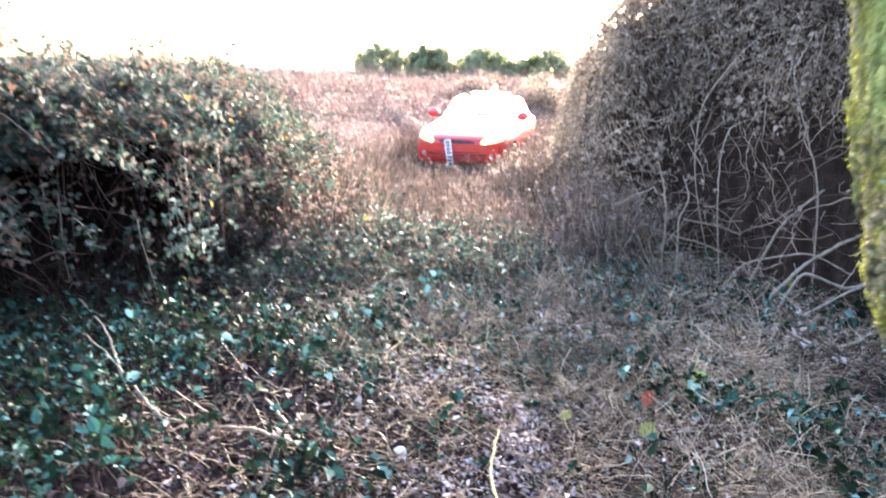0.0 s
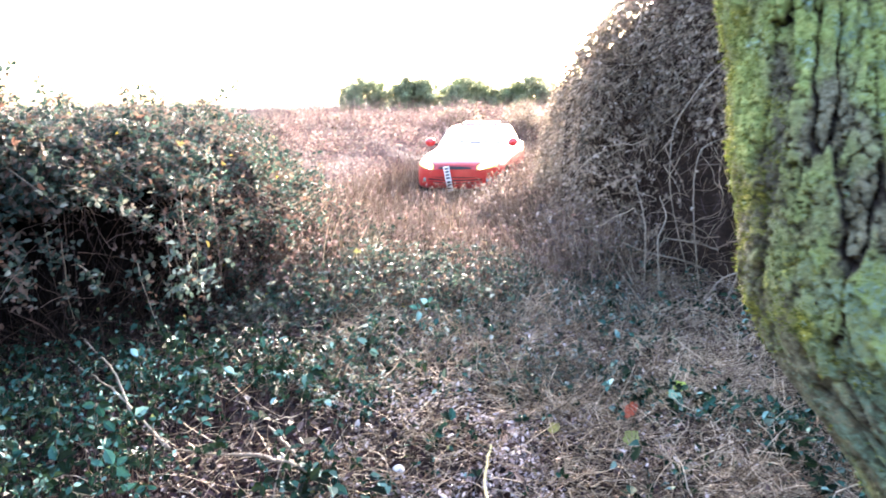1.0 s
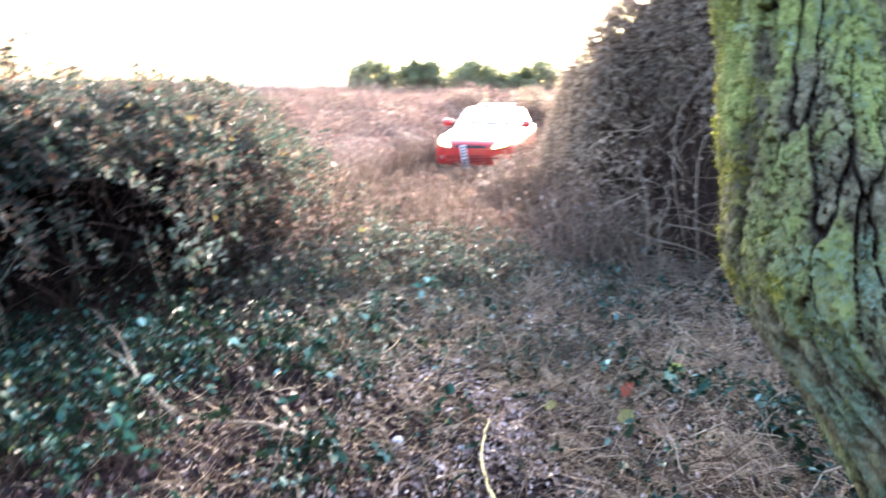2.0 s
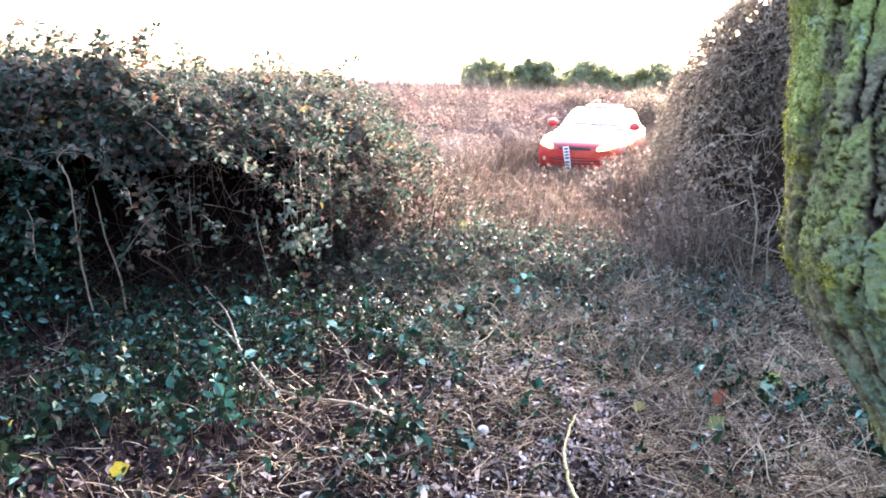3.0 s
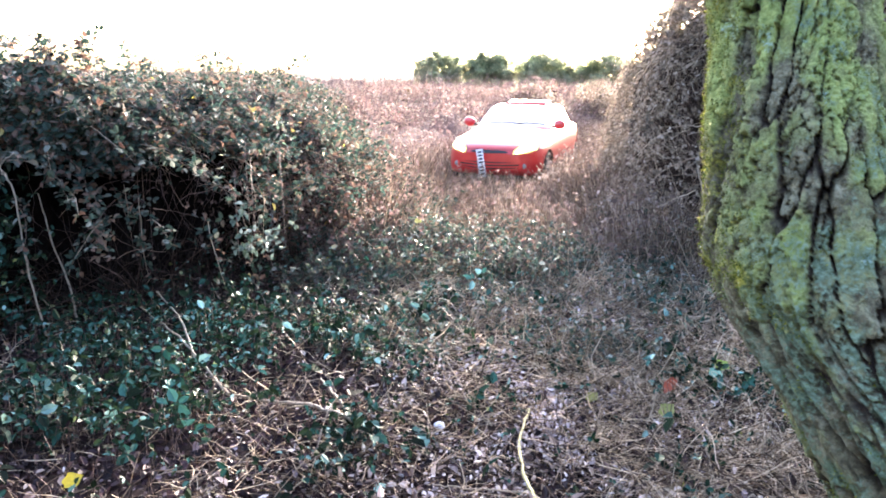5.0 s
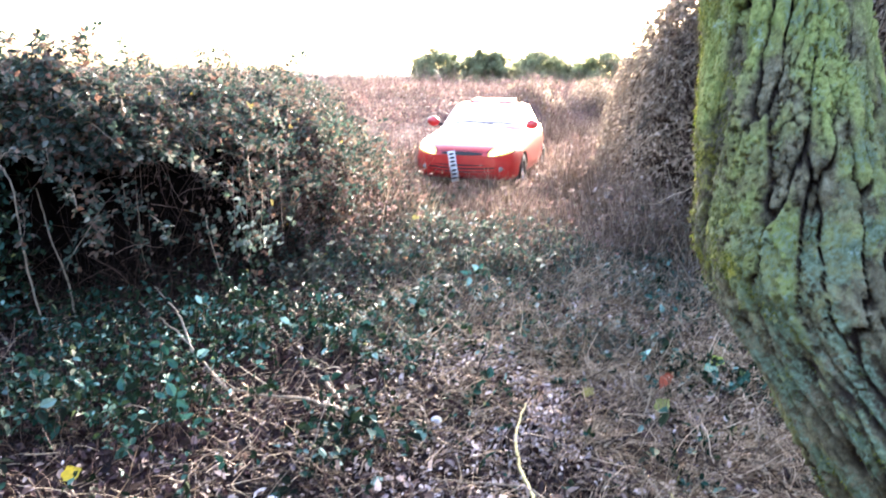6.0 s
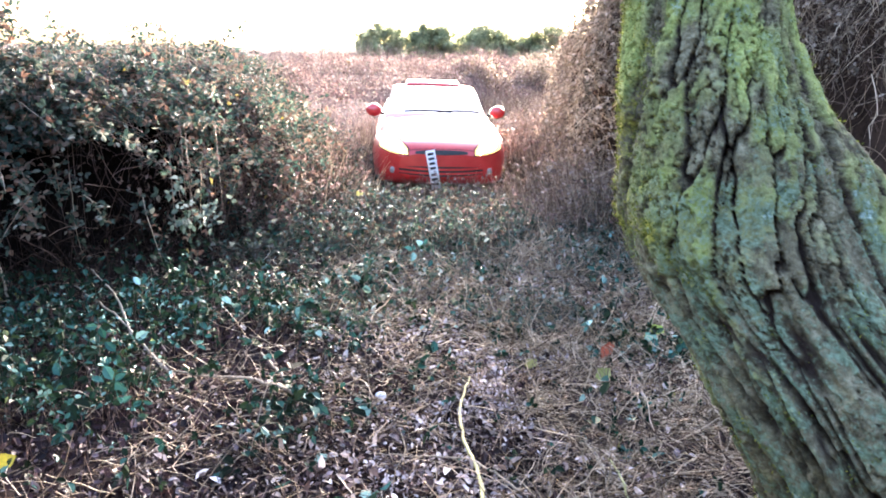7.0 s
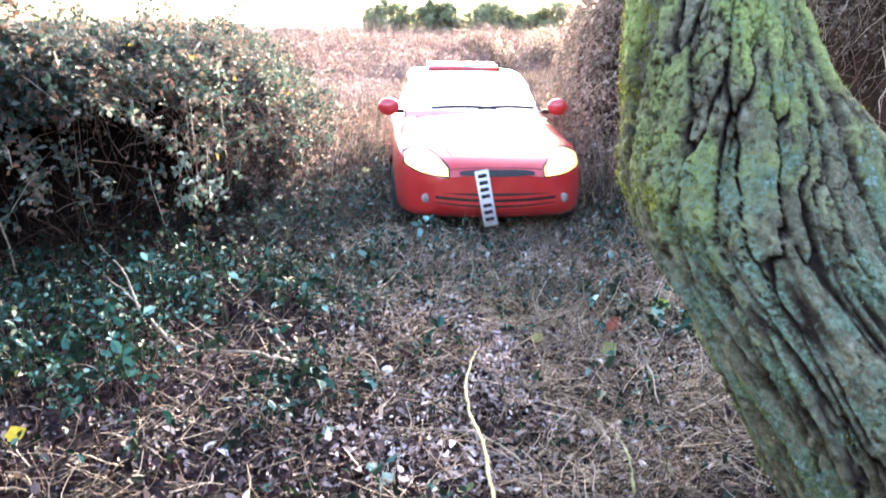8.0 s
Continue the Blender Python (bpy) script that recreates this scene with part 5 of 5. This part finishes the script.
def body_grid():
    s = np.linspace(0, 1, 150)
    y = -1.99 * np.cos(s * np.pi) * 0.35 + 0.65 * (-1.99 + 3.98 * s)
    y[0], y[-1] = -1.99, 1.99
    w, zb, zs, zt = [np.interp(y, STATIONS[:, 0], STATIONS[:, k]) for k in (1, 2, 3, 4)]
    for a in (w, zb, zs, zt):
        a[2:-2] = (a[:-4] + a[1:-3] + a[2:-2] + a[3:-1] + a[4:]) / 5
    half = [(0, 0, 0), (0.55, 0, 0), (0.86, 0.0, 0), (0.965, 0.10, 0), (0.99, 0.25, 0), (1.0, 0.45, 0), (1.0, 0.62, 0), (0.985, 0.80, 0), (0.955, 0.95, 0), (0.90, 1.0, 0.25), (0.80, 1.0, 0.52), (0.62, 1.0, 0.76), (0.4, 1.0, 0.91), (0.2, 1.0, 0.98), (0, 1, 1)]
    half = np.array(half)
    t = np.linspace(0, len(half) - 1, 57)
    half = np.stack([np.interp(t, np.arange(len(half)), half[:, c]) for c in range(3)], -1)
    half[2:-2] = (half[:-4] + half[1:-3] + half[2:-2] + half[3:-1] + half[4:]) / 5
    full = np.concatenate([half, half[-2:0:-1] * np.array([-1, 1, 1])])
    full = np.concatenate([full, full[:1]])
    X = w[:, None] * full[None, :, 0]
    Z = zb[:, None] + (zs - zb)[:, None] * full[None, :, 1] + (zt - zs)[:, None] * full[None, :, 2]
    Y = np.repeat(y[:, None], full.shape[0], 1)
    # the nose is bowed: its middle stands ahead of its corners
    bow = np.clip((-1.2 - Y) / 0.8, 0, 1) * 0.20 * (X / 0.8) ** 2
    return np.stack([X, Y + bow, Z], -1)


def box_bm(sx, sy, sz, bevel=0.01, at=(0, 0, 0)):
    bm = bmesh.new()
    bmesh.ops.create_cube(bm, size=1, matrix=Matrix.Translation(at) @ Matrix.Diagonal((sx, sy, sz, 1)))
    bmesh.ops.bevel(bm, geom=bm.edges[:], offset=bevel, segments=2, affect='EDGES')
    return bm


def lathe_bm(profile, steps=36):
    """Turns a profile of (radius, across) about the local x axis."""
    bm = bmesh.new()
    rings = [[bm.verts.new((a, r * math.cos(2 * math.pi * i / steps), r * math.sin(2 * math.pi * i / steps))) for i in range(steps)] for r, a in profile]
    for p, q in zip(rings[:-1], rings[1:]):
        for i in range(steps):
            bm.faces.new((p[i], p[(i + 1) % steps], q[(i + 1) % steps], q[i]))
    return bm


def build_wheel(car, x, y):
    side = 1 if x > 0 else -1
    wheel = put("wheel", None, car)
    wheel.location = (x, y, WHEEL_R)
    part("tyre", lathe_bm([(0.20, -0.085), (0.26, -0.095), (0.288, -0.08), (0.295, -0.04), (0.295, 0.04), (0.288, 0.08), (0.26, 0.095), (0.20, 0.085)]), RUBBER, wheel, "muddy black tyre")
    bm = lathe_bm([(0.20, -0.07), (0.205, 0.075 * side), (0.19, 0.07 * side), (0.18, 0.03 * side)])
    bm2 = bmesh.new()
    bmesh.ops.create_cone(bm, cap_ends=True, segments=20, radius1=0.05, radius2=0.04, depth=0.05, matrix=Matrix.Translation((0.05 * side, 0, 0)) @ Matrix.Rotation(math.pi / 2, 4, 'Y'))
    bm2.free()
    for k in range(6):
        m = Matrix.Rotation(k * math.pi / 3, 4, 'X') @ Matrix.Translation((0.05 * side, 0, 0.11)) @ Matrix.Diagonal((0.025, 0.045, 0.17, 1))
        bmesh.ops.create_cube(bm, size=1, matrix=m)
    part("rim", bm, ALLOY, wheel, "dusty alloy rim", smooth=False)
    return wheel


def build_car():
    from mathutils.bvhtree import BVHTree
    car = thing("car", "red coupe with lit headlights and a plate hanging loose", "car")
    G = body_grid()
    c = (G[:-1, :-1] + G[1:, 1:]) / 2
    arch = ((np.hypot(c[..., 1] - FRONT_AXLE, c[..., 2] - 0.30) < 0.335) | (np.hypot(c[..., 1] - REAR_AXLE, c[..., 2] - 0.30) < 0.335)) & (np.abs(c[..., 0]) > 0.5)
    body = put("body", grid_mesh("body", G, PAINT, ~arch), car, "glossy red bodywork")
    # rounded closing panels of the nose and the tail
    for row, way in ((G[0], 1), (G[-1], 0)):
        half = row[:57]
        t = np.linspace(-1, 1, 25)
        X = half[:, :1] * t[None]
        cap = np.stack([X, np.where(way, -1.99 + 0.20 * (X / 0.8) ** 2, 1.99), np.repeat(half[:, 2:], 25, 1)], -1)
        put("end_panel", grid_mesh("end_panel", cap, PAINT), car)
    idx = np.arange(G.shape[0] * G.shape[1]).reshape(G.shape[:2])
    faces = np.stack([idx[:-1, :-1], idx[:-1, 1:], idx[1:, 1:], idx[1:, :-1]], -1).reshape(-1, 4)
    tree = BVHTree.FromPolygons([tuple(v) for v in G.reshape(-1, 3)], [tuple(int(i) for i in q) for q in faces])

    def nose(x, z, out=0.004):
        hit = tree.ray_cast(Vector((x, -3.5, z)), Vector((0, 1, 0)))
        y = hit[0].y if hit[0] is not None and hit[0].y < -1.3 else -1.99 + 0.20 * (x / 0.8) ** 2
        return (x, y - out, z)

    def top(x, y, out=0.004):
        hit = tree.ray_cast(Vector((x, y, 2.0)), Vector((0, 0, -1)))
        return (x, y, hit[0].z + out)

    def nose_patch(name, us, low, high, material, label="", rows=7, out=0.004, parent=car):
        V = np.array([[nose(u, lo + (hi - lo) * k / (rows - 1), out) for k in range(rows)] for u, lo, hi in zip(us, low, high)])
        return put(name, grid_mesh(name, V, material), parent, label)

    # inner dark floor of the arches and underside
    for ax in (FRONT_AXLE, REAR_AXLE):
        part("arch_liner", box_bm(1.5, 0.66, 0.36, 0.05, (0, ax, 0.44)), BLACK_TRIM, car, "black wheel arch lining")
    # headlights: almond shapes that sweep back over the wings
    u = np.linspace(0, 1, 22)
    for side in (-1, 1):
        xs = side * (0.40 + 0.335 * u)
        lo = 0.585 + 0.012 * u + 0.06 * u ** 3
        hi = lo + 0.02 + 0.145 * np.sin(np.pi * np.clip(u * 0.86 + 0.06, 0, 1)) ** 0.8
        lamp = nose_patch("headlight", xs, lo, hi, LENS_GLOW, "glowing warm yellow headlight", 9, 0.010)
        nose_patch("bulb", side * (0.45 + 0.225 * u), lo + 0.22 * (hi - lo), hi - 0.22 * (hi - lo), HEADLIGHT, "bright white lamp", 7, 0.015, lamp)
        nose_patch("bezel", side * (0.385 + 0.365 * u), lo - 0.012, hi + 0.012, BLACK_TRIM, "", 5, 0.005, lamp)
    # slot above the bumper, wide lower intake with slats, fog lights
    u = np.linspace(-0.31, 0.31, 25)
    slot = nose_patch("grille", u, 0.600 - 0.01 * np.cos(u * 5), 0.645 - 0.022 * (u / 0.31) ** 4, BLACK_TRIM, "black slot grille", 4, 0.006)
    u = np.linspace(-0.50, 0.50, 35)
    nose_patch("lower_intake", u, 0.335 + 0.03 * (u / 0.5) ** 2, 0.455 - 0.01 * (u / 0.5) ** 2, BLACK_TRIM, "black lower bumper intake", 5, 0.006)
    for z in (0.37, 0.42):
        nose_patch("bumper_bar", u * 1.04, np.full(35, z - 0.012) + 0.02 * (u / 0.5) ** 2, np.full(35, z + 0.014) + 0.02 * (u / 0.5) ** 2, PAINT, "red bumper bar", 4, 0.022)
    for side in (-1, 1):
        x, y, z = nose(side * 0.575, 0.395)
        bm = bmesh.new()
        bmesh.ops.create_uvsphere(bm, u_segments=18, v_segments=10, radius=0.040, matrix=Matrix.Translation((x, y, z)) @ Matrix.Diagonal((1, 0.35, 1, 1)))
        part("fog_light", bm, grain_material("fog_lens", (0.16, 0.15, 0.14), (0.36, 0.34, 0.32), 60, 0.15, 0.1), car, "round clear fog light")
    # bonnet seams
    for side in (-1, 1):
        pts = [top(side * (0.36 + 0.24 * k), -1.78 + 1.16 * k, 0.002) for k in np.linspace(0, 1, 16)]
        v, f = tube_arrays(np.array(pts)[None], np.full((1, 16), 0.004), 4)
        put("bonnet_seam", mesh_of("bonnet_seam", v, f, BLACK_TRIM), car)
    pts = [nose(x, 0.655 - 0.02 * abs(x / 0.38) ** 3, 0.001) for x in np.linspace(-0.40, 0.40, 22)]
    put("bonnet_seam", mesh_of("bonnet_seam", *tube_arrays(np.array(pts)[None], np.full((1, 22), 0.0035), 4), BLACK_TRIM), car)

    # cabin: one shaped shell, split into screen, roof, windows and pillars
    ys = np.array([-0.62, -0.50, -0.36, -0.16, 0.02, 0.18, 0.30, 0.5, 0.8, 1.02, 1.2, 1.4, 1.6, 1.78])
    zr = np.array([0.93, 0.985, 1.06, 1.155, 1.23, 1.285, 1.305, 1.325, 1.325, 1.30, 1.245, 1.165, 1.07, 0.97])
    yy = np.linspace(-0.62, 1.78, 97)
    top_z = np.interp(yy, ys, zr)
    top_z[2:-2] = (top_z[:-4] + top_z[1:-3] + top_z[2:-2] + top_z[3:-1] + top_z[4:]) / 5
    belt = np.interp(yy, [-0.62, 1.78], [0.90, 0.95])
    wb = np.interp(yy, [-0.62, 0, 1.0, 1.78], [0.70, 0.765, 0.755, 0.62])
    wt = wb - 0.48 * np.clip(top_z - belt, 0, 1)
    prof = np.linspace(0, 1, 21)
    cab = np.zeros((len(yy), 41, 3))
    for j, s in enumerate(prof):
        if s <= 0.5:
            q = s / 0.5
            x, z = wb + (wt - wb) * q, belt + (top_z - 0.045 - belt) * q
        else:
            q = (s - 0.5) / 0.5
            x, z = wt * np.cos(q * np.pi / 2) ** 0.75, top_z - 0.045 + 0.045 * np.sin(q * np.pi / 2) ** 0.6
        bowed = np.where(yy < 0.35, 0.10 * (x / 0.7) ** 2, 0)
        cab[:, j] = np.stack([x, yy + bowed * np.clip((0.4 - yy) / 0.6, 0, 1), z], -1)
        cab[:, 40 - j] = cab[:, j] * np.array([-1, 1, 1])
    cy = (yy[:-1] + yy[1:])[:, None] / 2 + np.zeros((1, 40))
    jj = np.minimum(np.arange(40), 39 - np.arange(40))[None] + np.zeros((96, 1))
    lowz = ((top_z - belt)[:-1, None] + np.zeros((1, 40)))
    screen = (cy < 0.23) & (cy > -0.53) & (jj >= 11)
    rear = (cy > 1.0) & (cy < 1.62) & (jj >= 12)
    side = (cy > -0.22) & (cy < 1.30) & (jj >= 1) & (jj <= 8) & (np.abs(cy - 0.42) > 0.035)
    roof = (cy >= 0.23) & (cy <= 1.0) & (jj >= 11)
    put("windscreen", grid_mesh("windscreen", cab, GLASS, screen), car, "curved windscreen reflecting the sky")
    put("rear_window", grid_mesh("rear_window", cab, GLASS, rear), car)
    put("roof", grid_mesh("roof", cab, PAINT, roof), car)
    half = np.arange(40)[None] < 20
    put("side_window", grid_mesh("side_window", cab, GLASS, side & half), car)
    put("side_window", grid_mesh("side_window", cab, GLASS, side & ~half), car)
    post = ~(screen | rear | side | roof)
    put("pillar", grid_mesh("pillar", cab, PAINT, post & half), car)
    put("pillar", grid_mesh("pillar", cab, PAINT, post & ~half), car)
    sunroof = part("sunroof", box_bm(0.74, 0.44, 0.016, 0.007, (0, 0, 0)), PAINT, car, "tilted red sunroof panel")
    sunroof.matrix_basis = pose(0, 0.60, 1.348, 7, 0, 0)
    part("sunroof_frame", box_bm(0.78, 0.46, 0.02, 0.009, (0, 0.60, 1.318)), PAINT, car, "red sunroof frame")
    # rubber edges of the screen
    for sgn in (0, 1):
        col = cab[4:35, 11 if not sgn else 29]
        put("screen_seal", mesh_of("screen_seal", *tube_arrays(col[None], np.full((1, len(col)), 0.009), 5), BLACK_TRIM), car, "black windscreen seal")
    row = cab[34, 11:30]
    put("screen_seal", mesh_of("screen_seal", *tube_arrays(row[None], np.full((1, len(row)), 0.006), 5), BLACK_TRIM), car, "black windscreen seal")
    # wipers rest along the foot of the screen
    for x0, x1 in ((0.20, -0.42), (0.58, 0.02)):
        a = Vector(top(x0, -0.60, 0.03))
        xs = np.linspace(x0, x1, 9)
        z = np.array([1.0 + 0.018 * math.sin(k / 8 * 3.1) for k in range(9)])
        yv = np.full(9, -0.56) + 0.10 * (xs / 0.7) ** 2
        p = np.stack([xs, yv, z], -1)
        put("wiper", mesh_of("wiper", *tube_arrays(p[None], np.full((1, 9), 0.013), 5), BLACK_TRIM), car, "black wiper blade")
    # mirrors
    for sgn in (-1, 1):
        mirror = put("door_mirror", None, car)
        mirror.location = (sgn * 0.83, -0.42, 1.005)
        bm = bmesh.new()
        bmesh.ops.create_uvsphere(bm, u_segments=20, v_segments=12, radius=1, matrix=Matrix.Diagonal((0.105, 0.07, 0.084, 1)))
        for v in bm.verts:
            if v.co.y > 0.03:
                v.co.y = 0.03
        part("shell", bm, PAINT, mirror, "red mirror shell")
        part("glass", box_bm(0.16, 0.004, 0.10, 0.001, (0, 0.033, 0)), ALLOY, mirror)
        part("arm", box_bm(0.12, 0.05, 0.035, 0.01, (-sgn * 0.09, 0.02, -0.045)), BLACK_TRIM, mirror)
    # seats, dashboard and steering wheel behind the glass
    for sgn in (-1, 1):
        part("seat", box_bm(0.44, 0.16, 0.30, 0.05, (sgn * 0.34, 0.42, 1.06)), SEAT_CLOTH, car, "dark cloth seat")
        part("headrest", box_bm(0.24, 0.09, 0.12, 0.03, (sgn * 0.34, 0.46, 1.22)), SEAT_CLOTH, car)
    part("dashboard", box_bm(1.15, 0.25, 0.05, 0.02, (0, -0.28, 0.985)), BLACK_TRIM, car, "dark dashboard")
    # number plate hanging by one end, its characters as plain bars
    plate = put("number_plate", None, car)
    part("sheet", box_bm(0.112, 0.004, 0.46, 0.0015), PLATE_WHITE, plate, "white number plate sheet")
    for k in range(7):
        part("bar", box_bm(0.070, 0.003, 0.030, 0.001, (0, -0.0035, 0.185 - k * 0.056 - (0.02 if k > 3 else 0))), PLATE_DARK, plate)
    plate.matrix_basis = pose(-0.10, -2.045, 0.425, -3, -11, 0)
    wheels = [build_wheel(car, x, y) for y in (FRONT_AXLE, REAR_AXLE) for x in (-0.735, 0.735)]
    return car, wheels


car, wheels = build_car()

# ---- what moves: the coupe backs away, then drives down the track ----
SLOT_Y = 1.99
# seconds, place of the middle of the nose, height, heading, nod, roll
DRIVE = [
    (0.0, -0.20, 13.3, 0.0, -12.5, 0, 0), (0.5, -0.15, 13.6, 0.0, -12.5, 0, 0), (1.0, 0.0, 14.25, 0.0, -12, 0, 0), (1.5, 0.11, 14.9, 0.0, -12, 0, 0), (2.0, 0.18, 15.15, 0.0, -12, 0, 0), (2.4, 0.17, 15.1, 0.0, -12, 0, 0),
    (3.3, 0.02, 14.4, 0.0, -12.5, 0, 0), (3.5, -0.04, 14.15, 0.0, -12.5, 0, 0), (4.0, -0.19, 13.75, 0.0, -13, 0, 0), (4.5, -0.35, 13.25, 0.0, -13.5, 0, 0), (4.7, -0.40, 12.98, 0.0, -13.5, 0, 0), (5.25, -0.62, 12.35, 0.0, -12.5, 0.4, 0),
    (5.8, -0.82, 11.65, 0.0, -10, 0, 0.5), (6.0, -0.80, 11.35, 0.0, -7.5, -0.5, 0),
    (6.5, -0.42, 9.95, -0.03, 3, 0.5, -0.5), (7.0, -0.14, 8.75, -0.03, 6, -0.5, 0.5), (7.5, 0.15, 7.35, 0.0, 8, 0.3, 1.0), (7.8, 0.32, 6.4, 0.0, 8.5, 0.2, 0.5), (8.0, 0.41, 5.65, 0.0, 8.5, 0, 0)]


def motions():
    rows = []
    for t, x, y, z, turn, nod, lean in DRIVE:
        back = Vector((-math.sin(radians(turn)), math.cos(radians(turn)), 0))
        rows.append((t, pose(x + back.x * SLOT_Y, y + back.y * SLOT_Y, z, nod, lean, turn)))
    walk(car, rows)
    times = [round(0.1 * k, 1) for k in range(81)]
    ts = [r[0] for r in DRIVE]
    xs, ys = np.interp(times, ts, [m.translation.x for _, m in rows]), np.interp(times, ts, [m.translation.y for _, m in rows])
    run = np.concatenate([[0], np.cumsum(np.hypot(np.diff(xs), np.diff(ys)) * np.sign(-np.diff(ys)))])
    for w in wheels:
        at = w.location.copy()
        walk(w, [(t, Matrix.Translation(at) @ Matrix.Rotation(r / WHEEL_R, 4, 'X')) for t, r in zip(times, run)])


motions()
